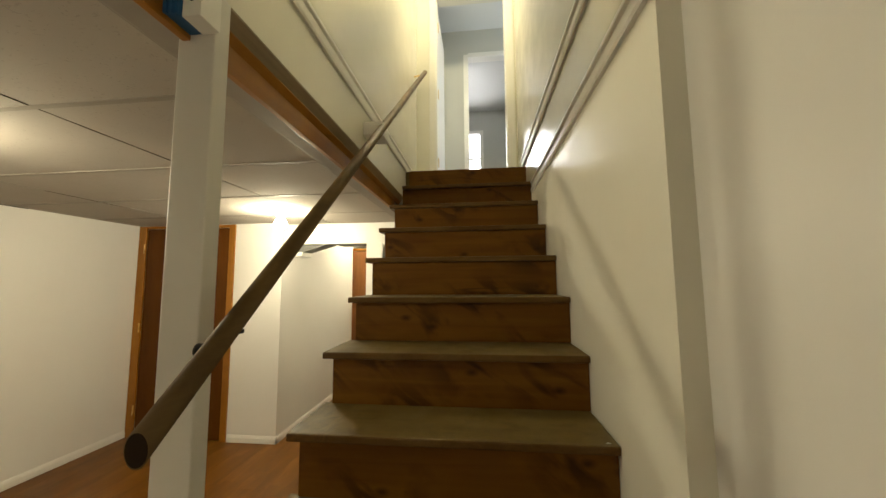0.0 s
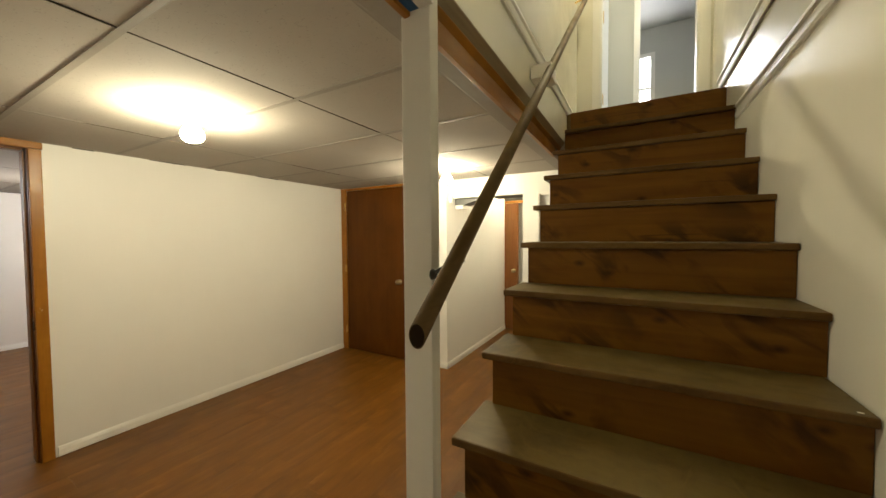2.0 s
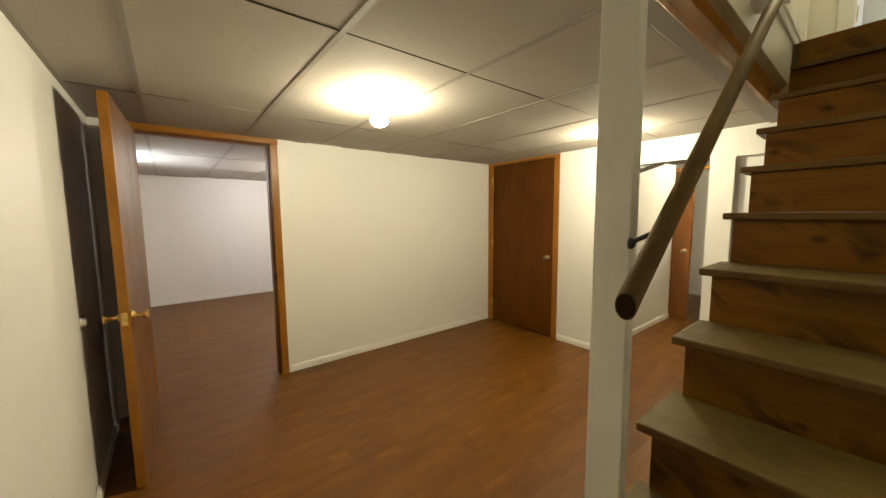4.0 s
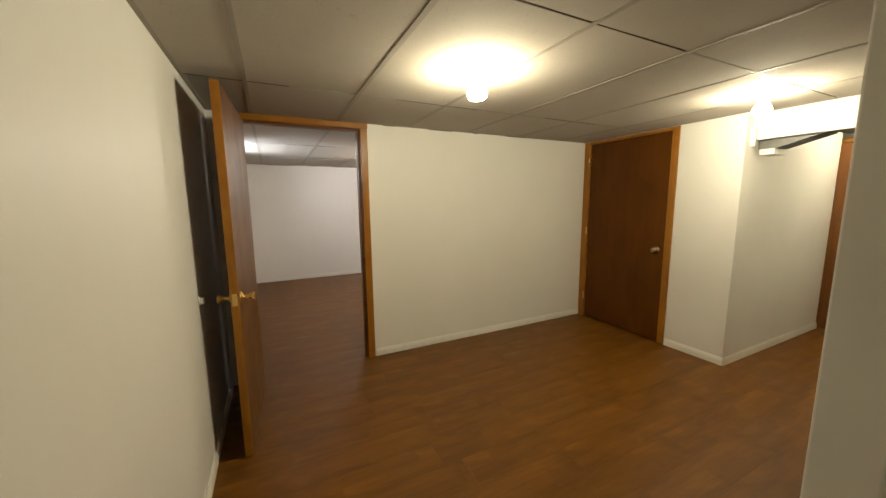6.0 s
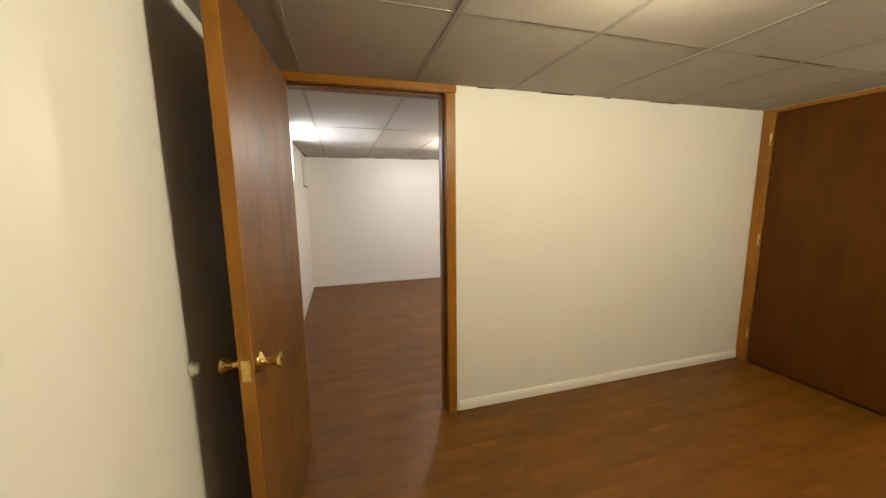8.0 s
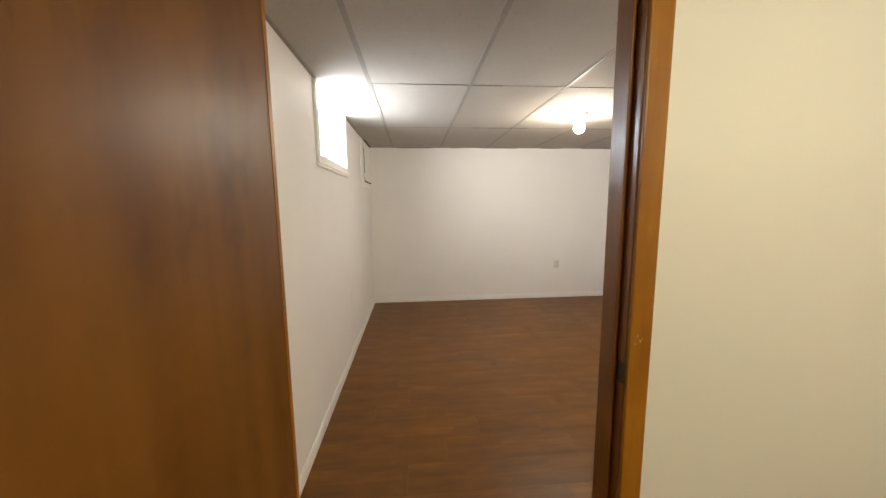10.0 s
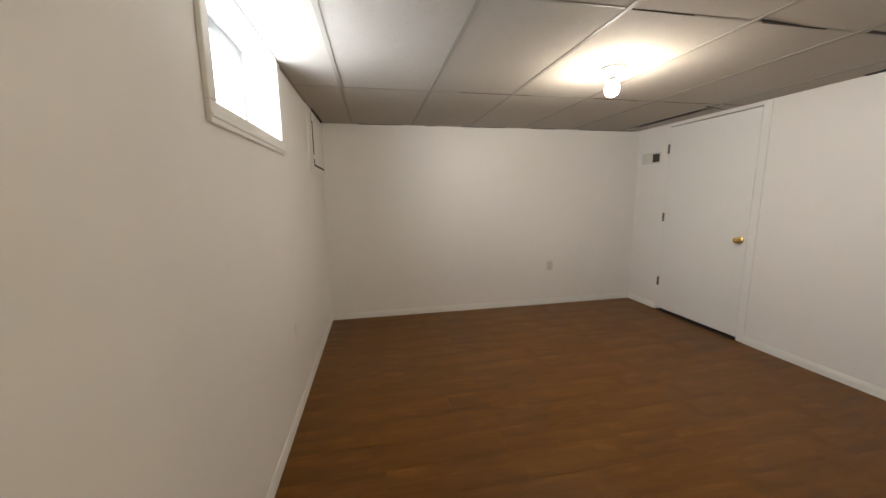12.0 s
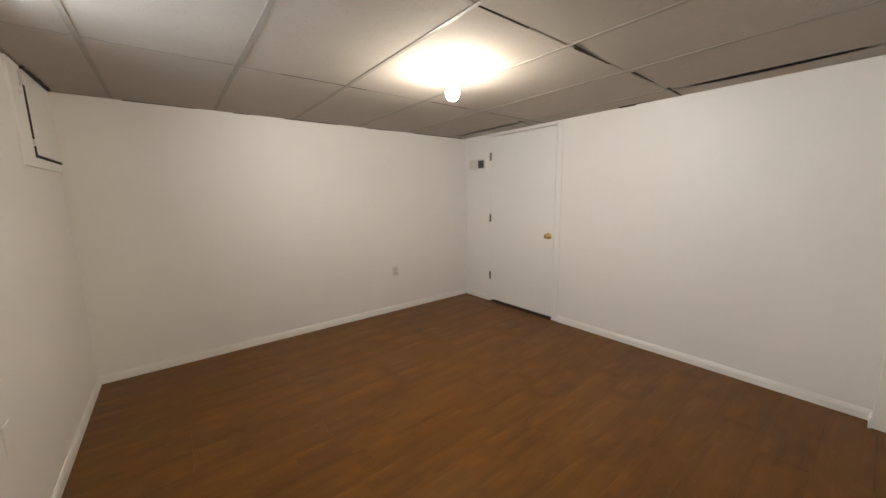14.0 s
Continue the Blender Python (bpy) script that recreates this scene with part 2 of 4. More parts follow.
def tile_material():
    """Mineral-fibre ceiling tile: pinholes, fissures and faint stains."""
    n = Nodes("ceiling_tile")
    v = n.coords()
    pits = n.add("ShaderNodeTexVoronoi", Scale=70.0, Randomness=1.0)
    n.link(v, pits.inputs["Vector"])
    gate = n.ramp(n.noise(v, 16, 3), [(0.50, 0.0), (0.60, 1.0)])
    hole = n.math("MULTIPLY", n.ramp(pits.outputs["Distance"], [(0.13, 1.0), (0.24, 0.0)]), gate)
    worms = n.ramp(n.noise(n.coords(1.0, 2.2, 1), 34, 2, 0.5, 2.0), [(0.64, 0.0), (0.70, 1.0)])
    mark = n.math("MAXIMUM", hole, n.math("MULTIPLY", worms, 0.55))
    stain = n.noise(v, 0.9, 5, 0.6)
    geo = n.t.nodes.new("ShaderNodeNewGeometry")
    base = n.mix(n.ramp(stain, [(0.3, (0.42, 0.382, 0.336)), (0.65, (0.485, 0.447, 0.400))]), (0.385, 0.345, 0.292),
                 n.math("MULTIPLY", geo.outputs["Random Per Island"], 0.45))
    col = n.mix(base, (0.20, 0.165, 0.13), n.math("MULTIPLY", mark, 0.42))
    n.bump(n.math("SUBTRACT", n.math("MULTIPLY", n.noise(v, 180, 3), 0.3), mark), 0.22, 0.002)
    return n.set(Base_Color=col, Roughness=0.9)


WALL = paint("cream_wall_paint", (0.842, 0.828, 0.795), 0.45)
STAIRWALL = paint("glossy_stairwell_paint", (0.81, 0.785, 0.685), 0.20, relief=0.04)
TRIM = paint("white_trim_paint", (0.88, 0.865, 0.825), 0.32, relief=0.04)
BEDWALL = paint("white_wall_paint", (0.864, 0.836, 0.805), 0.42)
DOORWHITE = paint("white_door_paint", (0.85, 0.835, 0.81), 0.36, relief=0.05)
POSTPAINT = paint("post_paint", (0.72, 0.70, 0.65), 0.4)
GREYWALL = paint("grey_blue_wall_paint", (0.60, 0.605, 0.565), 0.5)
UPWHITE = paint("upstairs_ceiling_paint", (0.74, 0.75, 0.75), 0.6)
FLOOR = laminate()
TILE = tile_material()
GRID = plain("ceiling_grid_enamel", (0.36, 0.33, 0.285), 0.6, Specular_IOR_Level=0.2)
SEAM = plain("dark_tile_seam", (0.13, 0.105, 0.078), 0.9)
VOID = plain("dark_plenum", (0.035, 0.028, 0.022), 0.9)
OAKV = wood("orange_oak_upright", (0.28, 0.108, 0.008), (0.415, 0.180, 0.018), 0.35, "z", 1.0, 0.12, 0.0, (0.24, 0.092, 0.011))
OAKY = wood("orange_oak_across", (0.28, 0.108, 0.008), (0.415, 0.180, 0.018), 0.35, "y", 1.0, 0.12, 0.0, (0.24, 0.092, 0.011))
OAKX = wood("orange_oak_along", (0.28, 0.108, 0.008), (0.415, 0.180, 0.018), 0.35, "x", 1.0, 0.12, 0.0, (0.24, 0.092, 0.011))
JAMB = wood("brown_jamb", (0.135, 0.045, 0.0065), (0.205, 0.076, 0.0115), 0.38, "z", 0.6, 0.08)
SLAB = veneer("brown_luan_door", (0.084, 0.0255, 0.0021), (0.114, 0.038, 0.0036), 0.40, 0.25, 0.13)
LEAF = veneer("worn_luan_door", (0.104, 0.037, 0.0042), (0.178, 0.073, 0.0110), 0.38, 0.85, 0.26, (0.58, 1.62))
HALLLEAF = wood("hall_luan_door", (0.165, 0.056, 0.010), (0.225, 0.086, 0.018), 0.36, "z", 1.3, 0.06)
RISER = pine("stained_pine_riser", (0.100, 0.037, 0.0028), (0.162, 0.068, 0.0064), 0.45)
TREAD = wood("worn_pine_tread", (0.056, 0.036, 0.009), (0.118, 0.077, 0.020), 0.50, "x", 0.8, 0.15, 0.3, (0.150, 0.104, 0.031), True, gloss=0.2)
NOSING = wood("stained_tread_edge", (0.060, 0.027, 0.0040), (0.112, 0.053, 0.0085), 0.45, "x", 0.8, 0.15, 0.2, (0.135, 0.078, 0.022), True, gloss=0.2)
RAILWOOD = wood("handrail_wood", (0.090, 0.052, 0.0135), (0.142, 0.086, 0.026), 0.42, "y", 0.8, 0.02, pore=0.1)
RAILEND = plain("dark_rail_end", (0.026, 0.015, 0.008), 0.8, Specular_IOR_Level=0.1)
BEAM = wood("header_beam_wood", (0.235, 0.178, 0.105), (0.32, 0.25, 0.155), 0.55, "y", 0.8)
BRASS = metal("polished_brass", (0.88, 0.62, 0.22), 0.24)
STEEL = metal("hinge_steel", (0.42, 0.40, 0.37), 0.35)
DULLSTEEL = metal("tarnished_hinge_steel", (0.25, 0.24, 0.225), 0.5)
TARNISH = metal("tarnished_strike_metal", (0.10, 0.085, 0.065), 0.55)
NICKEL = metal("dull_brass_knob", (0.40, 0.31, 0.17), 0.36)
DUCT = metal("galvanised_duct", (0.24, 0.24, 0.235), 0.5, 0.2)
BLACKIRON = plain("black_iron", (0.02, 0.017, 0.014), 0.5)
BLUE = plain("blue_plastic", (0.015, 0.10, 0.26), 0.4)
PORCELAIN = plain("white_porcelain", (0.76, 0.73, 0.66), 0.25)
PLASTIC = plain("white_plastic", (0.74, 0.72, 0.66), 0.35)
FLECK = plain("rubbed_paint_fleck", (0.50, 0.36, 0.20), 0.6)
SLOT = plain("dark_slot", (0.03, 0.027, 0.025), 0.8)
VENTDARK = plain("dark_grille", (0.07, 0.068, 0.065), 0.6)
WIRE = plain("orange_brown_wire", (0.28, 0.09, 0.02), 0.5)
SASH = paint("grey_white_sash", (0.55, 0.56, 0.57), 0.45)


def glow(name, colour, strength):
    n = Nodes(name)
    return n.set(Base_Color=(0.9, 0.88, 0.82), Emission_Color=colour, Emission_Strength=strength)


BULB_A = glow("warm_bulb_glass", BULB_WARM, BULB_POWER * 0.58)
BULB_E = glow("unseen_stairwell_bulb_glass", BULB_STAIR, BULB_POWER * 0.80)
BULB_C = glow("dim_hall_bulb_glass", BULB_WARM, BULB_POWER * 0.50)
BULB_D = glow("warm_bulb_glass_dim", BULB_WARM, BULB_POWER * 0.56)
BULB_B = glow("white_bulb_glass", BULB_WHITE, BULB_POWER * 0.86)


def glass():
    n = Nodes("window_glass")
    return n.set(Base_Color=(0.95, 0.97, 0.97), Roughness=0.02, Transmission_Weight=1.0, IOR=1.45)


GLASS = glass()


# ---- builders ----
def add_box(bm, x0, x1, y0, y1, z0, z1, bevel=0.0, slot=0):
    """A box into bm, with its edges rounded if asked."""
    r = bmesh.ops.create_cube(bm, size=1, matrix=Matrix.LocRotScale(((x0 + x1) / 2, (y0 + y1) / 2, (z0 + z1) / 2), None, (x1 - x0, y1 - y0, z1 - z0)))
    faces = {f for v in r["verts"] for f in v.link_faces}
    for f in faces:
        f.material_index = slot
    if bevel:
        edges = list({e for v in r["verts"] for e in v.link_edges})
        bmesh.ops.bevel(bm, geom=edges, offset=bevel, segments=2, profile=0.6, affect="EDGES")
    return bm


def boxes(*rows, bevel=0.0):
    bm = bmesh.new()
    for r in rows:
        add_box(bm, *r, bevel=bevel)
    return bm


def part(name, bm, material, parent=None, label="", smooth=False):
    """Links a bmesh as one mesh object under a thing or a part."""
    me = bpy.data.meshes.new(name)
    bm.to_mesh(me)
    bm.free()
    for m in material if isinstance(material, (list, tuple)) else (material,):
        me.materials.append(m)
    if smooth:
        for p in me.polygons:
            p.use_smooth = True
    ob = new(name, me)
    if parent:
        ob.parent = parent
    if label:
        ob["label"] = label
    return ob


def empty(name, loc, label, category, group="", kind=""):
    ob = new(name)
    ob.location = loc
    bpy.context.view_layer.update()
    return tagged(ob, label, category, group, kind)


def hung(name, bm, material, parent, label="", smooth=False):
    """A part whose mesh is given in world metres, under an Empty that stands elsewhere."""
    ob = part(name, bm, material, None, label, smooth)
    ob.parent = parent
    ob.matrix_parent_inverse = parent.matrix_world.inverted()
    return ob


def lathe(profile, segments=24):
    """A turned body about z from rows of (radius, z)."""
    bm = bmesh.new()
    rings = []
    for r, z in profile:
        rings.append([bm.verts.new((r * math.cos(2 * math.pi * k / segments), r * math.sin(2 * math.pi * k / segments), z)) for k in range(segments)])
    for a, b in zip(rings, rings[1:]):
        for k in range(segments):
            bm.faces.new((a[k], a[(k + 1) % segments], b[(k + 1) % segments], b[k]))
    bm.faces.new(list(reversed(rings[0])))
    bm.faces.new(rings[-1])
    return bm


def moved(bm, m):
    bmesh.ops.transform(bm, matrix=m, verts=bm.verts)
    return bm


def tube(a, b, r, segments=20):
    a, b = Vector(a), Vector(b)
    bm = lathe([(r * 0.86, 0), (r, r * 0.2), (r, (b - a).length - r * 0.2), (r * 0.86, (b - a).length)], segments)
    return moved(bm, Matrix.Translation(a) @ (b - a).to_track_quat("Z", "Y").to_matrix().to_4x4())


def moulding(points, axis, lo, hi):
    """A profile of (out, z) pushed along x or y from lo to hi; out is along the other axis, in world metres."""
    bm = bmesh.new()
    ends = []
    for s in (lo, hi):
        ends.append([bm.verts.new((o, s, z) if axis == "y" else (s, o, z)) for o, z in points])
    n = len(points)
    for k in range(n):
        bm.faces.new((ends[0][k], ends[0][(k + 1) % n], ends[1][(k + 1) % n], ends[1][k]))
    bm.faces.new(ends[0])
    bm.faces.new(list(reversed(ends[1])))
    bmesh.ops.recalc_face_normals(bm, faces=bm.faces)
    return bm


def structure(name, bm, material, label, category):
    return tagged(part(name, bm, material), label, category, kind="structure")


def baseboard(axis, face, out, lo, hi, base=0.0, tall=0.066):
    """A ranch baseboard on a wall's face; out is +1 or -1, away from the wall."""
    t = 0.012
    prof = [(face, base), (face + out * t, base), (face + out * t, base + tall * 0.62), (face + out * t * 0.75, base + tall * 0.80), (face + out * t * 0.35, base + tall), (face, base + tall)]
    return structure("baseboard", moulding(prof, axis, lo, hi), TRIM, "white painted ranch baseboard along the wall", "baseboard")


# ---- basement walls ----
structure("wall_south", boxes((XW2, XNEAR + 0.12, YS - 0.14, YS, 0, H + 0.3)), WALL, "smooth cream painted wall beside the open door", "wall")
structure("wall_bedroom_south", boxes((XB - 0.12, -5.640, YS2 - 0.26, YS2, 0, H + 0.3), (-4.815, XW2, YS2 - 0.26, YS2, 0, H + 0.3), (-5.640, -4.815, YS2 - 0.26, YS2, 0, 1.645),
                                        (-5.640, -4.815, YS2 - 0.26, YS2, 2.10, H + 0.3)), BEDWALL, "white painted wall with a small high window", "wall")
structure("wall_partition", boxes((XW2, XW, 0.564, YN + 0.12, 0, H + 0.05), (XW2, XW, YS, -0.405, 0, H + 0.05), (XW2, XW, -0.405, 0.564, 2.04, H + 0.05)), WALL,
          "cream painted partition wall with a doorway", "wall")
structure("wall_bedroom_west", boxes((XB - 0.12, XB, YS2, YN2 + 0.12, 0, H + 0.3)), BEDWALL, "plain white painted end wall with an outlet", "wall")
structure("wall_north", boxes((XW, -3.385, YN, YN + 0.12, 0, H + 0.05), (-2.435, -1.9, YN, YN + 0.12, 0, H + 0.05), (-3.385, -2.435, YN, YN + 0.12, 2.045, H + 0.05)), WALL,
          "cream painted wall with a brown flush door", "wall")
structure("wall_bedroom_north", boxes((XB, -6.834, YN2, YN2 + 0.12, 0, H + 0.3), (-5.918, XW2, YN2, YN2 + 0.12, 0, H + 0.3), (-6.834, -5.918, YN2, YN2 + 0.12, 2.04, H + 0.3)), BEDWALL,
          "white painted wall with a white door", "wall")
structure("wall_bedroom_corner", boxes((XW2 - 0.175, XW2, YN2 - 0.10, YN2, 0, H + 0.05)), BEDWALL, "white boxed corner of the bedroom", "wall")
structure("wall_hall_west", boxes((-2.0, -1.9, YN + 0.12, 5.08, 0, H + 0.15)), WALL, "cream painted side wall of the short hall", "wall")
structure("wall_hall_recess", boxes((-2.6, -2.0, 4.98, 5.08, 0, H + 0.15), (-2.6, -2.5, 5.08, 6.9, 0, H + 0.15)), WALL, "cream wall behind the open hall door", "wall")
structure("wall_hall_end", boxes((-2.6, -0.97, 6.9, 7.0, 0, H + 0.15)), WALL, "dim cream wall at the hall's end", "wall")
structure("wall_hall_east", boxes((-1.09, -0.97, 3.42, 6.9, 0, H + 0.15)), WALL, "cream painted side wall of the hall", "wall")
structure("wall_stairs_north", boxes((-1.09, -0.94, 3.30, 3.42, 0, H + 0.15), (-0.94, XE, 3.34, 3.42, 0, H + 0.15), (-0.94, XE, 3.30, 3.34, 1.86, H + 0.15)), WALL,
          "white wall behind the staircase with a shallow niche", "wall")
structure("wall_stairs_east", boxes((XE, XE + 0.20, 0.79, 3.40, 0, UPC)), STAIRWALL, "glossy white stairwell wall with two mouldings", "wall")
structure("wall_near_east", boxes((XNEAR, XNEAR + 0.12, YS, 0.79, 0, UPC)), WALL, "cream wall set back beside the stair foot", "wall")
structure("wall_stairs_west", boxes((XL - 0.10, XL, 0.56, 3.40, 2.19, UPC)), STAIRWALL, "white panelled stairwell wall above the header", "wall")
structure("wall_stairs_south", boxes((XL - 0.10, XNEAR, 0.44, 0.56, H + 0.02, UPC)), WALL, "white wall over the stair foot", "wall")


# ---- ceilings ----
def ceiling(name, x0, x1, y0, y1, xs, ys, label, holes=()):
    """A suspended ceiling: sagging tiles on a narrow enamelled grid, dark void above, all in one mesh."""
    bm = bmesh.new()
    rng = random.Random(7 if x0 < -5 else 3)
    gx, gy = [x0] + xs + [x1], [y0] + ys + [y1]
    n = 4
    for xa, xb in zip(gx, gx[1:]):
        for ya, yb in zip(gy, gy[1:]):
            sag, tilt, tilt2 = rng.uniform(-0.001, 0.003), rng.uniform(-0.0018, 0.0018), rng.uniform(-0.0014, 0.0014)
            cut = [h for h in holes if xa - 0.01 <= (h[0] + h[1]) / 2 <= xb + 0.01 and abs((ya if h[4] < 0 else yb) - h[2]) < 0.02]
            pull = cut[0][3] if cut else 0.0
            vs = []
            for i in range(n + 1):
                for j in range(n + 1):
                    u, w = i / n, j / n
                    yy = ya + 0.004 + (yb - ya - 0.008) * w
                    if cut and j == (0 if cut[0][4] < 0 else n):
                        inside = cut[0][0] - 0.05 <= xa + (xb - xa) * u <= cut[0][1] + 0.05
                        yy -= cut[0][4] * pull * (1.0 if inside else 0.1)
                    z = H + 0.0028 - sag * 4 * u * (1 - u) * 4 * w * (1 - w) + tilt * (u - 0.5) + tilt2 * (w - 0.5)
                    if cut and j == (0 if cut[0][4] < 0 else n):
                        z -= 0.006
                    vs.append(bm.verts.new((xa + 0.006 + (xb - xa - 0.012) * u, yy, z)))
            for i in range(n):
                for j in range(n):
                    f = bm.faces.new((vs[i * (n + 1) + j], vs[i * (n + 1) + j + 1], vs[(i + 1) * (n + 1) + j + 1], vs[(i + 1) * (n + 1) + j]))
                    f.smooth = True
    w = 0.0115
    for x in xs:
        a = y0
        while a < y1:
            b = min(y1, a + rng.uniform(0.25, 0.7))
            dark = rng.random() < 0.45
            thin = rng.uniform(0.0010, 0.0022) if dark else rng.uniform(0.0035, 0.0075)
            add_box(bm, x - thin, x + thin, a, b, H + (0.0008 if dark else 0.0015), H + 0.004, slot=3 if dark else 1)
            a = b
    for y in ys:
        spans, a = [], x0
        for h in sorted(h for h in holes if abs(h[2] - y) < 0.02):
            spans.append((a, h[0]))
            a = h[1]
        spans.append((a, x1))
        for a, b in spans:
            add_box(bm, a, b, y - w, y + w, H, H + 0.0035, slot=1)
    for a in ((x0, x0 + 0.02, y0, y1), (x1 - 0.02, x1, y0, y1), (x0, x1, y0, y0 + 0.02), (x0, x1, y1 - 0.02, y1)):
        if not holes or a[2] != y1 - 0.02:
            add_box(bm, *a, H + 0.0005, H + 0.003, slot=1)
    add_box(bm, x0, x1, y0, y1, H + 0.24, H + 0.26, slot=2)
    return structure(name, bm, (TILE, GRID, VOID, SEAM), label, "ceiling")


ceiling("ceiling_main", XW, -0.745, YS, 3.30, [-2.69, -1.45], [-0.24, 0.37, 0.975, 1.585, 2.19, 2.80], "stained white drop ceiling of textured tiles on a grid")
ceiling("ceiling_foot", -0.745, XNEAR, YS, 0.50, [-0.23], [-0.24, 0.37], "white drop ceiling over the stair foot")
ceiling("ceiling_bedroom", XB, XW2, YS2, YN2, [-6.080, -4.860], [-0.25, 0.365, 0.985, 1.61, 2.22, 2.865], "sagging white drop ceiling with dark gaps at the edge",
        [(-6.960, -6.210, 2.865, 0.030, -1), (-4.710, -3.960, 2.865, 0.036, -1)])
structure("ceiling_hall", boxes((-2.6, -0.97, 3.30, 7.0, H + 0.12, H + 0.2)), WALL, "plain ceiling of the dim hall", "ceiling")
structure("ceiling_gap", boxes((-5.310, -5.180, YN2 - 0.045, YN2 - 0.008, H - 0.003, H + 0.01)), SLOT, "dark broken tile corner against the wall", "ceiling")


def wedge_gap(a, b, wide, label):
    """A dark tapering slit where a tile's edge has dropped from its rail, from the open end a to the point b."""
    a, b = Vector(a), Vector(b)
    side = Vector((-(b - a).y, (b - a).x)).normalized() * wide / 2
    plan = [a - side, a + side, a + (b - a) * 0.55 + side * 0.7, b, a + (b - a) * 0.5 - side * 0.45]
    bm = bmesh.new()
    low = [bm.verts.new((p.x, p.y, H - 0.0012)) for p in plan]
    high = [bm.verts.new((p.x, p.y, H + 0.004)) for p in plan]
    for k in range(5):
        bm.faces.new((low[k], low[(k + 1) % 5], high[(k + 1) % 5], high[k]))
    bm.faces.new(low), bm.faces.new(high)
    bmesh.ops.recalc_face_normals(bm, faces=bm.faces)
    return structure("ceiling_gap", bm, SLOT, label, "ceiling")


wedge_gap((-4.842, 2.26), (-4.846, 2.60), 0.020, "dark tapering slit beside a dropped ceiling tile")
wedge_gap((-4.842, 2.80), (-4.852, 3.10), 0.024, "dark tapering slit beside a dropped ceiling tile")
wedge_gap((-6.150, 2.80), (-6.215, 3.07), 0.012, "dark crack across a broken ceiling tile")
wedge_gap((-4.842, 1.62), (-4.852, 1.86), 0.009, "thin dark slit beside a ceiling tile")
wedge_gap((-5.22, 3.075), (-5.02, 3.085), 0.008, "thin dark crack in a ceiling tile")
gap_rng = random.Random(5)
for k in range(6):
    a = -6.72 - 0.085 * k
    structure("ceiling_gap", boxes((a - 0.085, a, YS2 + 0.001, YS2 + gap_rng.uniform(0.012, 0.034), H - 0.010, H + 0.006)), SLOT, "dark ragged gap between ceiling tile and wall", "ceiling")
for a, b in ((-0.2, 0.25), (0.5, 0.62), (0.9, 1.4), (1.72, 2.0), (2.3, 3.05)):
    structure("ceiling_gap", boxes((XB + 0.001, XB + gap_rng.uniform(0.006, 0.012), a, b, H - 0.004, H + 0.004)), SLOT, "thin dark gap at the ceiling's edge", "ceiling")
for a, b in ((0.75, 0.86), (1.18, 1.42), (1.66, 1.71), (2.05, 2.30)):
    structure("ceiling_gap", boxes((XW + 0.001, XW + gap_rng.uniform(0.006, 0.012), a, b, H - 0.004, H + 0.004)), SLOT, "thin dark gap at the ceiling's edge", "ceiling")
structure("trim_ceiling_edge", boxes((-0.745, -0.655, 0.50, 3.30, H - 0.012, H + 0.05), bevel=0.003), GRID, "white strip along the ceiling's open edge", "trim")
structure("trim_header", boxes((-0.672, -0.652, 0.56, 2.66, H - 0.018, 2.132), bevel=0.002), OAKY, "orange stained wooden board along the stair opening", "trim")
structure("trim_header_lip", moulding([(-0.651, 2.1245), (-0.634, 2.1470), (-0.634, 2.1600), (-0.651, 2.1600)], "y", 0.562, 2.79), OAKY, "orange stained lower lip of the stair header", "trim")
structure("trim_header_soffit", moulding([(-0.657, 2.128), (-0.650, 2.128), (XL - 0.0005, 2.183), (XL - 0.0005, 2.1895), (-0.657, 2.1895)], "y", 0.565, 2.80), BEAM, "brown raw wood underside of the stair header", "trim")
structure("ceiling_stairs", boxes((-2.2, 2.2, 0.44, 6.7, UPC, UPC + 0.1)), UPWHITE, "plain white ceiling upstairs", "ceiling")

# stairwell mouldings


def picture_moulding(axis_x, out, z0, z1, y0, y1, label):
    d, h = out * 0.016, z1 - z0
    prof = [(axis_x, z0), (axis_x + d * 0.7, z0), (axis_x + d, z0 + h * 0.12), (axis_x + d, z0 + h * 0.28), (axis_x + d * 0.45, z0 + h * 0.36), (axis_x + d * 0.45, z0 + h * 0.64),
            (axis_x + d, z0 + h * 0.72), (axis_x + d, z0 + h * 0.88), (axis_x + d * 0.6, z1), (axis_x, z1)]
    return structure("trim_moulding", moulding(prof, "y", y0, y1), TRIM, label, "moulding")


picture_moulding(XE, -1, 2.475, 2.580, 0.80, 3.12, "white ribbed moulding along the stairwell wall")
picture_moulding(XE, -1, 2.135, 2.225, 0.80, 2.56, "white ribbed moulding along the stairwell wall")
picture_moulding(XL, 1, 2.430, 2.525, 0.57, 3.08, "white ribbed moulding above the handrail block")

# ---- baseboards ----
baseboard("y", XW, 1, 0.622, YN - 0.012, base=0.004)
baseboard("x", YS, 1, -3.40, XNEAR - 0.012)
baseboard("x", YN, -1, -2.385, -1.888)
baseboard("y", -1.9, 1, YN - 0.012, 5.08)
baseboard("x", YS2, 1, XB + 0.012, XW2 - 0.012)
baseboard("y", XB, 1, YS2, YN2)
baseboard("x", YN2, -1, XB + 0.012, -6.860)
baseboard("x", YN2, -1, -5.851, XW2 - 0.175)
baseboard("y", XW2 - 0.175, -1, YN2 - 0.112, YN2 - 0.012)
baseboard("x", 6.9, -1, -2.5, -1.09)
baseboard("y", XNEAR, -1, YS, 0.79)


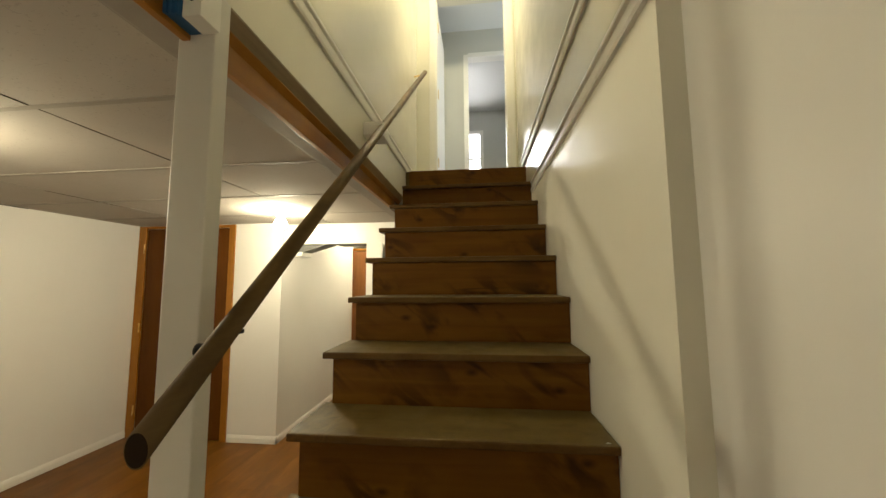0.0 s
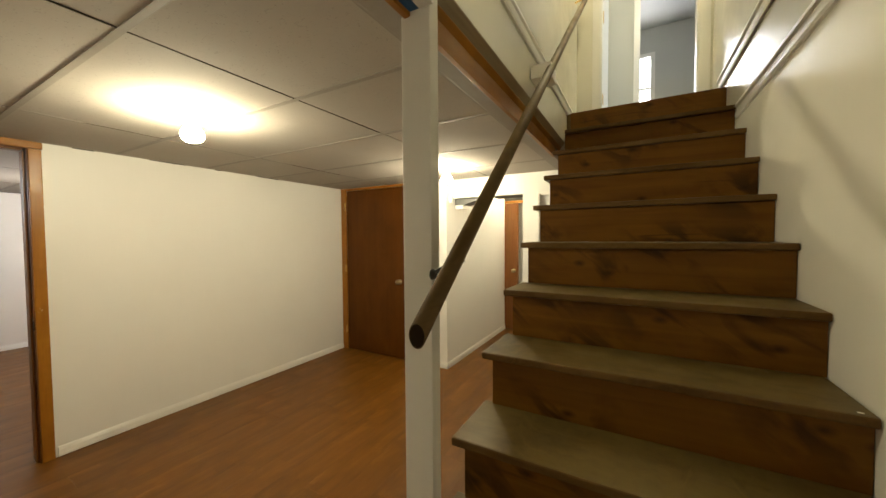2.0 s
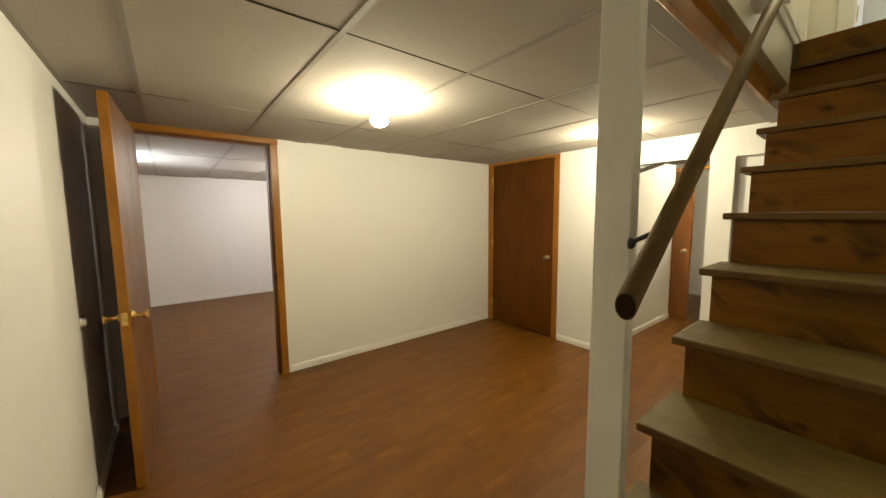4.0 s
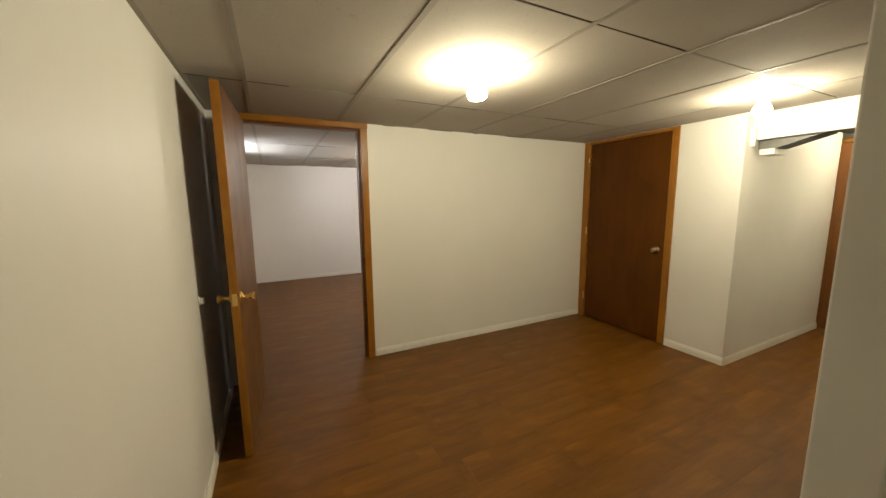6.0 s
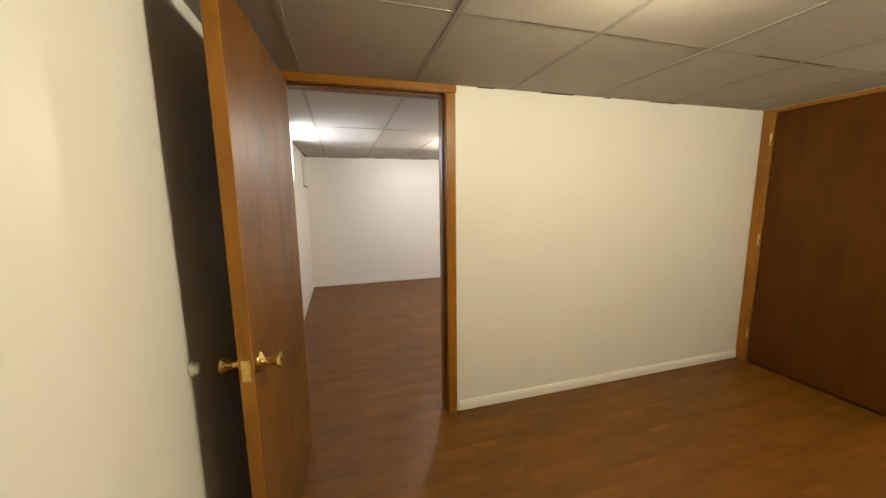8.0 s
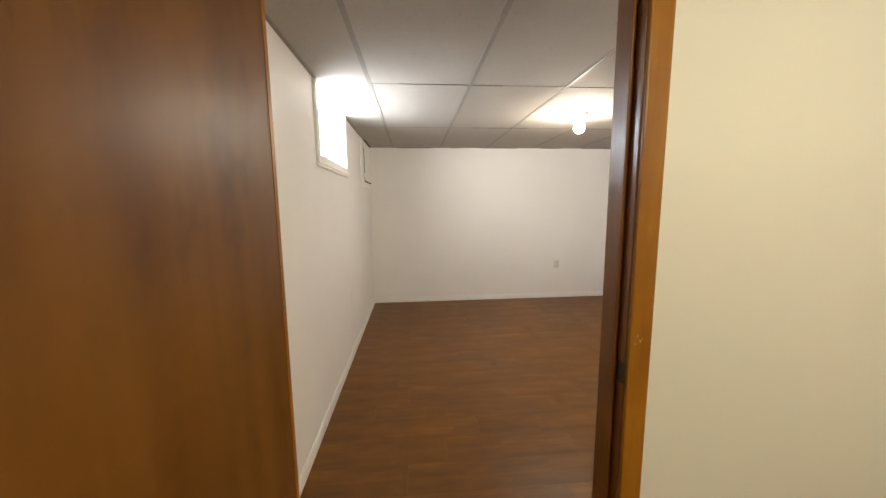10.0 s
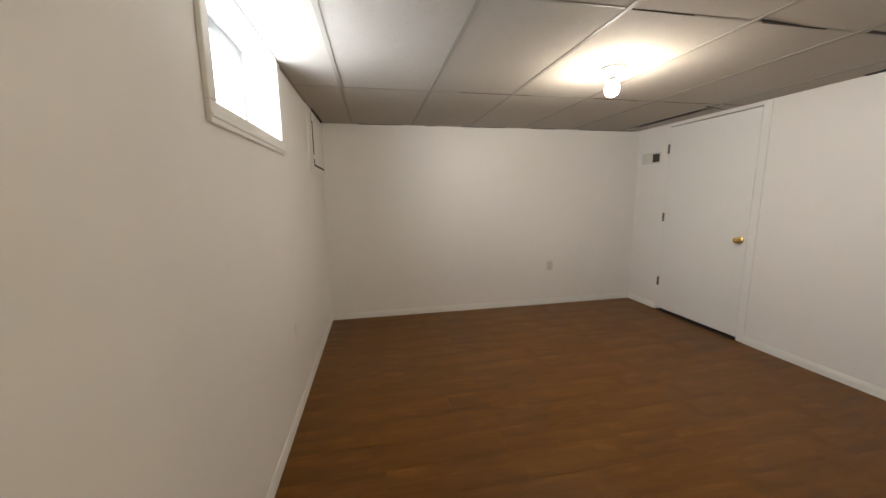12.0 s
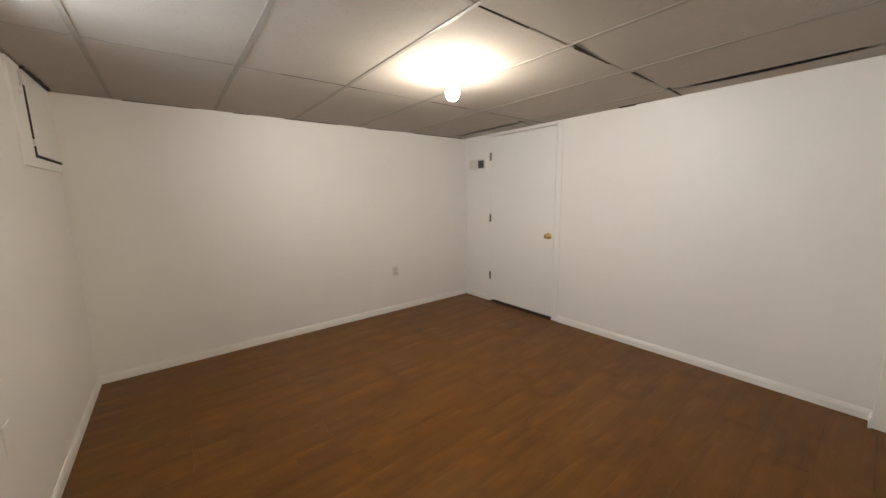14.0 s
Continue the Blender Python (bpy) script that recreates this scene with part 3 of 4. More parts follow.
# ---- door furniture ----
def knob_bm(tall=0.062, r=0.027):
    """A turned door knob, its axis along z, its rose at z 0."""
    return lathe([(0.032, 0.0), (0.033, 0.003), (0.029, 0.008), (0.014, 0.011), (0.011, 0.018), (0.011, 0.026), (0.017, 0.031), (r * 0.93, 0.038), (r, 0.046), (r * 0.92, 0.054), (r * 0.6, tall - 0.002), (0.006, tall)])


def tulip_knob_bm():
    """A tulip-shaped door knob: a domed rose, a thin neck and a flat face, its axis along z."""
    return lathe([(0.032, 0.0), (0.033, 0.002), (0.029, 0.006), (0.018, 0.012), (0.011, 0.018), (0.0095, 0.026), (0.011, 0.034), (0.016, 0.044), (0.0215, 0.054), (0.0245, 0.061), (0.0245, 0.064), (0.021, 0.067), (0.012, 0.066), (0.003, 0.0655)])


def knob(parent, at, way, material, label):
    q = Vector(way).to_track_quat("Z", "Y").to_matrix().to_4x4()
    return hung("door_knob", moved(knob_bm(), Matrix.Translation(at) @ q), material, parent, label, True)


def hinge(parent, x, y, z, material, label, leaf=(0.016, 0.012), tall=0.09):
    bm = lathe([(0.0055, -tall / 2), (0.0055, -tall / 6), (0.0048, -tall / 6), (0.0048, tall / 6), (0.0055, tall / 6), (0.0055, tall / 2)], 10)
    add_box(bm, -leaf[0], leaf[0], -0.001, 0.002, -tall / 2, tall / 2)
    return hung("hinge", moved(bm, Matrix.Translation((x, y, z))), material, parent, label)


# ---- doorway to the bedroom ----
frame_1 = empty("doorway_trim", (XW, 0.1, 0), "orange stained oak casing round the open bedroom doorway", "door frame", kind="structure")
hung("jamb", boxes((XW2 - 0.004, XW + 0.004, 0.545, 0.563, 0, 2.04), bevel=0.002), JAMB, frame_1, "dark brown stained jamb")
hung("jamb", boxes((XW2 - 0.004, XW + 0.004, -0.404, -0.385, 0, 2.04), bevel=0.002), OAKV, frame_1, "orange stained oak jamb")
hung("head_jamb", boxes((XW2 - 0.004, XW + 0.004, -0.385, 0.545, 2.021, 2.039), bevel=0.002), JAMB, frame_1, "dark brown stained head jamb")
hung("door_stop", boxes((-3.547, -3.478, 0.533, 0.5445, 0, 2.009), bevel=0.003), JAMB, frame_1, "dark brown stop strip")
hung("door_stop", boxes((-3.547, -3.478, -0.3845, -0.373, 0, 2.009), bevel=0.003), OAKV, frame_1)
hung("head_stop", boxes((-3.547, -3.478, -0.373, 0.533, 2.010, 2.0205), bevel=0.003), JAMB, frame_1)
hung("casing", boxes((XW, XW + 0.016, 0.549, 0.608, 0, 2.022), bevel=0.005), OAKV, frame_1, "orange oak side casing with a worn edge")
hung("casing", boxes((XW, XW + 0.016, -0.449, -0.389, 0, 2.022), bevel=0.005), OAKV, frame_1)
hung("head_casing", boxes((XW, XW + 0.018, -0.451, 0.613, 2.024, H - 0.002), bevel=0.005), OAKY, frame_1, "orange oak head casing under the ceiling")
hung("casing", boxes((XW2 - 0.016, XW2, 0.549, 0.608, 0, 2.022), bevel=0.005), OAKV, frame_1)
hung("head_casing", boxes((XW2 - 0.018, XW2, -0.41, 0.610, 2.024, H - 0.002), bevel=0.005), OAKY, frame_1)
hung("strike_plate", boxes((-3.472, -3.444, 0.5435, 0.5455, 0.868, 0.926), bevel=0.0005), TARNISH, frame_1, "tarnished dark strike plate")
smear_rng = random.Random(21)
for k in range(4):
    size = smear_rng.uniform(0.0015, 0.0032)
    spot = moved(lathe([(size, 0.0), (size * 0.7, 0.0008), (size * 0.2, 0.001)], 9), Matrix.Translation((XW + 0.016, 0.575 + smear_rng.uniform(-0.012, 0.014), 0.985 + smear_rng.uniform(-0.018, 0.03))) @ pose(0, 0, 0, 0, 90, 0) @ Matrix.Diagonal((1.6, 0.8, 1.0, 1.0)))
    hung("paint_fleck", spot, FLECK, frame_1, "white paint fleck on the casing", True)

door_1 = empty("door_1", (-3.445, -0.347, 0.0), "open brown wooden flush door with orange edge, nearly against the wall", "door", kind="structure")
LEAFW, LEAFA = 0.922, -2.6


def leaf_bm(w, t, z0, z1, bevel=0.002):
    return boxes((0, w, -t, 0, z0, z1), bevel=bevel)


door_1.rotation_euler = (0, 0, radians(LEAFA))
door_1.location = (-3.44, -0.303, 0)
leaf_1 = part("leaf", leaf_bm(LEAFW, 0.040, 0.012, 2.014), LEAF, door_1, "worn brown plywood door leaf with a rubbed patch")
part("edge_strip", boxes((LEAFW, LEAFW + 0.006, -0.0402, 0.0002, 0.013, 2.013), bevel=0.001), OAKV, leaf_1, "orange oak edge strip of the leaf")
part("edge_strip", boxes((0.001, 0.017, 0.0002, 0.0012, 0.013, 2.013)), OAKV, leaf_1, "orange oak lipping on the hinge side")
for side in (1, -1):
    m = Matrix.Translation((LEAFW - 0.052, 0 if side > 0 else -0.040, 0.915)) @ Vector((0, side, 0)).to_track_quat("Z", "Y").to_matrix().to_4x4()
    part("door_knob", moved(tulip_knob_bm(), m), BRASS, leaf_1, "polished brass door knob", True)
part("latch_plate", boxes((LEAFW + 0.0058, LEAFW + 0.0075, -0.033, -0.007, 0.882, 0.948), bevel=0.0006), BRASS, leaf_1, "brass latch plate")
for z in (0.24, 1.0, 1.78):
    part("hinge", moved(lathe([(0.006, -0.045), (0.006, 0.045)], 10), Matrix.Translation((-0.002, -0.044, z))), BRASS, door_1, "brass hinge")

stop = empty("wall_bumper", (-2.580, YS, 0.915), "round white door bumper on the wall at knob height", "door stop")
part("base", moved(lathe([(0.023, 0), (0.023, 0.005), (0.019, 0.012)]), pose(0, 0, 0, -90, 0, 0)), PLASTIC, stop, "", True)
part("cushion", moved(lathe([(0.018, 0.012), (0.0175, 0.019), (0.011, 0.024), (0.003, 0.026)]), pose(0, 0, 0, -90, 0, 0)), PLASTIC, stop, "white rubber cushion", True)

# ---- brown door in the north wall ----
door_2 = empty("door_2", (-2.9, YN, 0), "closed dark brown flush wooden door in orange casing", "door", kind="structure")
leaf_2 = hung("leaf", boxes((-3.358, -2.458, YN - 0.004, YN + 0.032, 0.012, 2.034), bevel=0.002), SLAB, door_2, "dark brown plywood door leaf")
hung("casing", boxes((-3.446, -3.361, YN - 0.016, YN, 0, H - 0.002), bevel=0.005), OAKV, door_2, "orange oak side casing")
hung("casing", boxes((-2.455, -2.392, YN - 0.016, YN, 0, H - 0.002), bevel=0.005), OAKV, door_2, "orange oak side casing")
hung("head_casing", boxes((-3.361, -2.455, YN - 0.014, YN, 2.038, H - 0.002), bevel=0.004), OAKX, door_2, "thin orange oak head casing")
hung("backing", boxes((-3.385, -2.435, YN + 0.040, YN + 0.119, 0, 2.044)), SLOT, door_2)
knob(leaf_2, (-2.530, YN - 0.004, 0.921), (0, -1, 0), NICKEL, "dull brass door knob")
for z in (0.26, 1.05, 1.84):
    hinge(door_2, -3.372, YN - 0.019, z, BRASS, "brass hinge", (0.008, 0.01))

# ---- white door in the bedroom ----
door_3 = empty("door_3", (-6.380, YN2, 0), "closed plain white flush door with steel hinges", "door", kind="structure")
leaf_3 = hung("leaf", boxes((-6.828, -5.922, YN2 - 0.006, YN2 + 0.030, 0.030, 2.030), bevel=0.003), DOORWHITE, door_3, "white painted door leaf")
hung("casing", boxes((-5.919, -5.853, YN2 - 0.007, YN2, 0, H - 0.004), bevel=0.004), DOORWHITE, door_3, "flat white side casing")
# near-black strip laid in as the shade beneath the leaf
hung("gap_shade", boxes((-6.824, -5.924, YN2 - 0.022, YN2 + 0.0385, 0.001, 0.008), bevel=0.002), SLOT, door_3, "dark strip painting the shade in the gap under the leaf")
hung("backing", boxes((-6.833, -5.919, YN2 + 0.040, YN2 + 0.119, 0, 2.039)), SLOT, door_3)
knob(leaf_3, (-5.980, YN2 - 0.006, 0.911), (0, -1, 0), BRASS, "polished brass door knob")
for z in (0.338, 1.068, 1.804):
    hinge(door_3, -6.832, YN2 - 0.011, z, DULLSTEEL, "grey steel hinge", (0.014, 0.01), 0.095)
hung("latch_plate", boxes((-5.948, -5.934, YN2 - 0.0075, YN2 - 0.0055, 0.868, 0.953)), TRIM, door_3, "painted strike plate")

# ---- hall ----
door_4 = empty("door_4", (-2.40, 5.20, 0), "brown wooden flush door standing ajar in the hall", "door", kind="structure")
door_4.rotation_euler = (0, 0, radians(-8.5))
leaf_4 = part("leaf", leaf_bm(0.730, 0.035, 0.012, 1.95), HALLLEAF, door_4, "orange-brown plywood door leaf")
for side in (1, -1):
    m = Matrix.Translation((0.666, 0 if side > 0 else -0.035, 0.92)) @ Vector((0, side, 0)).to_track_quat("Z", "Y").to_matrix().to_4x4()
    part("door_knob", moved(knob_bm(), m), NICKEL, leaf_4, "dull brass door knob", True)
structure("door_jamb_hall", boxes((-2.50, -2.41, 5.10, 5.24, 0, 2.0), (-2.41, -1.56, 5.14, 5.24, 1.965, 2.0)), OAKV, "orange oak jamb of the hall door", "door frame")
structure("wall_soffit", boxes((-1.9, -1.09, 3.30, 3.345, 1.868, H + 0.02), (-1.9, -1.868, 3.268, 3.2995, 1.822, 1.96), bevel=0.003), WALL, "boxed white soffit across the hall opening", "soffit")

duct = empty("air_duct", (-1.6, 3.6, 1.95), "grey galvanised duct under the hall soffit with a white boot", "duct")
hung("trunk", boxes((-1.495, -1.092, 3.352, 3.72, 1.880, 2.12), bevel=0.004), DUCT, duct, "grey sheet-metal trunk")
bm = bmesh.new()
front = [(-1.875, 1.797), (-1.765, 1.797), (-1.50, 1.872), (-1.50, 2.05), (-1.875, 2.05)]
ring_a = [bm.verts.new((px, 3.352, pz)) for px, pz in front]
ring_b = [bm.verts.new((px, 3.54, pz)) for px, pz in front]
for k in range(5):
    bm.faces.new((ring_a[k], ring_a[(k + 1) % 5], ring_b[(k + 1) % 5], ring_b[k]))
bm.faces.new(ring_a), bm.faces.new(ring_b)
bmesh.ops.recalc_face_normals(bm, faces=bm.faces)
hung("elbow", bm, DUCT, duct, "slanting sheet-metal elbow")
hung("boot", boxes((-1.866, -1.772, 3.345, 3.545, 1.752, 1.796), bevel=0.005), TRIM, duct, "white painted duct boot")
structure("trim_niche", boxes((-0.955, -0.925, 3.285, 3.30, 0, 1.875), (-0.925, -0.60, 3.285, 3.30, 1.845, 1.875), bevel=0.003), TRIM, "white casing behind the staircase", "trim")

# ---- lamps ----


def ceiling_lamp(x, y, glass_material, label, group, fat=1.0):
    lamp = empty("ceiling_lamp", (x, y, H + 0.002), label, "ceiling lamp", group)
    part("lampholder", lathe([(0.062, 0.0), (0.060, -0.003), (0.052, -0.010), (0.043, -0.018), (0.038, -0.036), (0.033, -0.043), (0.030, -0.045)], 32), PORCELAIN, lamp, "white porcelain lampholder", True)
    part("screw_cap", lathe([(0.0135, -0.048), (0.0135, -0.068)], 16), STEEL, lamp, "", True)
    prof = [(0.0132, -0.066), (0.0165, -0.076), (0.024, -0.094), (0.0295, -0.112), (0.0308, -0.126), (0.0285, -0.141), (0.021, -0.153), (0.010, -0.159), (0.002, -0.160)]
    part("bulb", lathe([(r if k == 0 else r * fat, z + (0.014 if fat > 1.2 or z > -0.07 else 0.010)) for k, (r, z) in enumerate(prof)], 16), glass_material, lamp, "glowing bare bulb", True)
    return lamp


ceiling_lamp(-2.035, 0.825, BULB_A, "bare glowing bulb in a porcelain ceiling holder", "ceiling lamps", 1.65)
ceiling_lamp(-1.60, 2.66, BULB_D, "bare glowing bulb in a porcelain ceiling holder", "ceiling lamps", 1.6)
hall_lamp = ceiling_lamp(-1.36, 4.75, BULB_C, "bare bulb above the hall behind the soffit", "ceiling lamps")
hall_lamp.location.z = H + 0.12
globe_lamp = empty("ceiling_lamp", (-5.455, 1.365, H + 0.002), "bare white bulb in a stepped porcelain ceiling holder", "ceiling lamp", "ceiling lamps")
part("lampholder", lathe([(0.070, 0.0), (0.071, -0.006), (0.069, -0.014), (0.060, -0.017), (0.057, -0.021), (0.052, -0.041), (0.045, -0.049), (0.030, -0.051)], 36), PORCELAIN, globe_lamp, "white stepped porcelain lampholder", True)
# opaque collar added to hold the bulb's light off holder and ceiling
part("collar", lathe([(0.0140, -0.050), (0.0165, -0.058), (0.0225, -0.070), (0.0275, -0.079)], 24), PLASTIC, globe_lamp, "white plastic collar added to cut the bulb's upward light", True)
part("bulb", lathe([(0.0273, -0.0795), (0.0340, -0.092), (0.0395, -0.108), (0.0405, -0.122), (0.0375, -0.140), (0.0290, -0.154), (0.0160, -0.163), (0.0030, -0.166)], 24), BULB_B, globe_lamp, "glowing frosted globe", True)
# unseen lamp, added for the warm light on the upper stairwell walls
unseen_up_lamp = ceiling_lamp(-0.1, 2.45, BULB_E, "unseen bare bulb added above the staircase", "ceiling lamps", 1.2)
unseen_up_lamp.location.z = UPC

# ---- stairs ----
stairs = empty("staircase", (-0.1, 0.2, 0), "steep wooden staircase with knotty stained risers and worn treads", "staircase")


def nose(k):
    return NOSE5 + RUN * (k - 5)


treads = []
for k in range(1, 12):
    x0 = XL - 0.002 if k < 11 else XL + 0.031
    jitter = random.uniform(-0.004, 0.004)
    bm = boxes((x0 + jitter, XE - 0.002, nose(k), nose(k + 1) + 0.044, RISE * k - 0.027, RISE * k), bevel=0.006)
    for f in bm.faces:
        f.material_index = 1 if f.normal.y < -0.8 or f.normal.z < -0.8 else 0
    treads.append(hung("tread", bm, (TREAD, NOSING), stairs, "worn greyish pine tread"))
for k in range(1, 13):
    x0 = XL + 0.032
    top = RISE * k - (0.0275 if k < 12 else 0.0)
    hung("riser", boxes((x0, XE - 0.002, nose(k) + 0.026, nose(k) + 0.045, RISE * (k - 1) + 0.0005, top), bevel=0.0015), RISER, stairs, "knotty stained pine riser")
for x in (XL + 0.036, XE - 0.045):
    bm = bmesh.new()
    pts = [(nose(1) + 0.05, 0.0), (nose(1) + 0.05, RISE - 0.03)]
    for k in range(2, 13):
        pts += [(nose(k) + 0.046, RISE * (k - 1) - 0.029), (nose(k) + 0.046, RISE * k - 0.029)]
    pts += [(nose(12) + 0.3, RISE * 12 - 0.029), (nose(12) + 0.3, RISE * 12 - 0.32), (nose(2) + 0.1, 0.0)]
    a = [bm.verts.new((x, y, z)) for y, z in pts]
    b = [bm.verts.new((x + 0.038, y, z)) for y, z in pts]
    for k in range(len(pts)):
        bm.faces.new((a[k], a[(k + 1) % len(pts)], b[(k + 1) % len(pts)], b[k]))
    bm.faces.new(list(reversed(a))), bm.faces.new(b)
    bmesh.ops.recalc_face_normals(bm, faces=bm.faces)
    hung("stringer", bm, RISER, stairs, "sawn pine stringer under the treads")

for k, dx, dy, size in ((1, 0.05, 0.06, 0.006), (2, 0.03, 0.03, 0.009), (3, 0.022, 0.012, 0.010), (3, 0.06, 0.05, 0.005), (4, 0.028, 0.015, 0.009), (4, 0.045, 0.09, 0.006), (5, 0.03, 0.02, 0.007)):
    drip = lathe([(size, 0.0002), (size * 0.8, 0.0012), (size * 0.2, 0.0016)], 10)
    hung("paint_spot", moved(drip, Matrix.Translation((XE - dx, nose(k) + dy, RISE * k)) @ Matrix.Diagonal((1.0, 0.6, 1.0, 1.0))), TRIM, treads[k - 1], "dried white paint spot on a tread", True)

rail = empty("handrail", (-0.508, 0.525, 1.239), "round brown wooden handrail sloping up beside the stairs", "handrail")
RA, RB = Vector((-0.508, 0.525, 1.239)), Vector((-0.507, 3.305, 3.597))
way = (RB - RA).normalized()
bm = tube(RA, RB, 0.0215, 24)
for v in bm.verts:
    if (v.co - RA).dot(way) < 0.006:
        v.co += way * ((RA.y - v.co.y) / way.y)      # the foot is cut plumb
pole = hung("pole", bm, RAILWOOD, rail, "worn round wooden pole", True)
bm = bmesh.new()
face_rings = []
for out in (-0.0010, 0.0010):
    ring = []
    for k in range(24):
        a = 2 * math.pi * k / 24
        p = RA + Vector((0.0192 * math.cos(a), 0, 0)) + way.cross(Vector((1, 0, 0))) * (0.0192 * math.sin(a))
        p += way * ((RA.y - p.y) / way.y)
        ring.append(bm.verts.new((p.x, RA.y + out, p.z)))
    face_rings.append(ring)
for k in range(24):
    bm.faces.new((face_rings[0][k], face_rings[0][(k + 1) % 24], face_rings[1][(k + 1) % 24], face_rings[1][k]))
bm.faces.new(face_rings[0]), bm.faces.new(list(reversed(face_rings[1])))
bmesh.ops.recalc_face_normals(bm, faces=bm.faces)
hung("end_face", bm, RAILEND, pole, "dark plumb-cut end of the pole")
mid = RA + way * 0.262
bm = tube((-0.590, mid.y, mid.z - 0.062), mid + Vector((0, 0, -0.018)), 0.006, 10)
cup = lathe([(0.015, 0.0), (0.015, 0.004), (0.012, 0.009), (0.007, 0.012)], 16)
cup.transform(Matrix.Translation((-0.590, mid.y, mid.z - 0.062)) @ pose(0, 0, 0, 0, 90, 0))
rose = bpy.data.meshes.new("rose")
cup.to_mesh(rose)
cup.free()
bm.from_mesh(rose)
bpy.data.meshes.remove(rose)
add_box(bm, mid.x - 0.008, mid.x + 0.008, mid.y - 0.02, mid.y + 0.02, mid.z - 0.028, mid.z - 0.019, bevel=0.002)
hung("bracket", bm, BLACKIRON, rail, "small black iron bracket on the post")
hi = RA + way * ((1.86 - RA.y) / way.y)
hung("block", boxes((XL, hi.x + 0.005, hi.y - 0.07, hi.y + 0.07, hi.z - 0.085, hi.z - 0.012), bevel=0.004), TRIM, rail, "white painted support block on the wall")
end = RB - way * 0.06
bm = tube((XL, end.y, end.z - 0.03), end + Vector((0, 0, -0.016)), 0.007, 10)
hung("bracket", bm, BRASS, rail, "small brass bracket near the top")

post = empty("post", (-0.637, 0.745, 0), "square white painted wooden post at the stair foot", "post")
hung("shaft", boxes((-0.683, -0.590, 0.722, 0.767, 0, 2.17), bevel=0.004), POSTPAINT, post)
sbox = empty("switch_box", (-0.66, 0.65, 2.06), "blue plastic electrical box with loose wires on the post", "electrical box")
bm = boxes((-0.672, -0.618, 0.620, 0.626, 2.050, 2.125), (-0.672, -0.666, 0.626, 0.689, 2.050, 2.125), (-0.624, -0.618, 0.626, 0.689, 2.050, 2.125), (-0.666, -0.624, 0.626, 0.689, 2.050, 2.056), bevel=0.001)
for k in range(4):
    add_box(bm, -0.670 + 0.0135 * k, -0.663 + 0.0135 * k, 0.613, 0.620, 2.045, 2.090)
hung("box", bm, BLUE, sbox, "ribbed blue plastic box")
hung("plate", boxes((-0.616, -0.572, 0.632, 0.689, 2.048, 2.135), bevel=0.002), TRIM, sbox, "white painted wooden plate with a screw hole")
hung("screw", moved(lathe([(0.004, 0), (0.004, 0.002)], 10), Matrix.Translation((-0.594, 0.631, 2.085)) @ pose(0, 0, 0, 90, 0, 0)), SLOT, sbox)
curve = bpy.data.curves.new("wire", "CURVE")
curve.dimensions, curve.bevel_depth = "3D", 0.0035
sp = curve.splines.new("BEZIER")
sp.bezier_points.add(3)
for p, co in zip(sp.bezier_points, ((-0.68, 0.63, 2.11), (-0.725, 0.61, 2.085), (-0.715, 0.62, 2.058), (-0.685, 0.65, 2.075))):
    p.co = co
    p.handle_left_type = p.handle_right_type = "AUTO"
curve.materials.append(WIRE)
wire_ob = new("wire", curve)
wire_ob.parent = sbox
wire_ob.matrix_parent_inverse = sbox.matrix_world.inverted()
wire_ob["label"] = "loop of orange-brown wire"
sbox.location += Vector((-0.005, 0.032, 0.014))

# ---- bedroom window and fittings ----
window_1 = empty("window_1", (-5.240, YS2, 1.6), "small bright basement window with white casing under the ceiling", "window", kind="structure")
hung("casing", boxes((-4.814, -4.760, YS2, YS2 + 0.018, 1.645, H - 0.003), bevel=0.005), TRIM, window_1)
hung("casing", boxes((-5.702, -5.641, YS2, YS2 + 0.018, 1.645, H - 0.003), bevel=0.005), TRIM, window_1)
hung("window_sill", boxes((-5.702, -4.760, YS2, YS2 + 0.018, 1.574, 1.6445), (-5.700, -4.762, YS2 + 0.010, YS2 + 0.023, 1.590, 1.606), bevel=0.005), TRIM, window_1, "white ribbed sill casing")
hung("window_frame", boxes((-5.639, -5.600, YS2 - 0.20, YS2 - 0.15, 1.646, 2.099), (-4.855, -4.816, YS2 - 0.20, YS2 - 0.15, 1.646, 2.099), (-5.600, -4.855, YS2 - 0.20, YS2 - 0.15, 1.646, 1.690),
                           (-5.600, -4.855, YS2 - 0.20, YS2 - 0.15, 2.05, 2.099), bevel=0.003), SASH, window_1, "thin grey-white sash frame")
hung("pane", boxes((-5.600, -4.855, YS2 - 0.178, YS2 - 0.172, 1.690, 2.05)), GLASS, window_1).visible_shadow = False
hung("brace", boxes((-5.160, -5.125, YS2 - 0.145, YS2 - 0.12, 1.80, 2.02), (-5.125, -4.817, YS2 - 0.145, YS2 - 0.12, 1.985, 2.02), bevel=0.003), SASH, window_1, "grey tilted inner sash bar")
structure("wall_window_well", boxes((-5.860, -4.660, -1.5, -1.45, 1.3, 2.6)), UPWHITE, "pale window well outside the basement window", "window well")

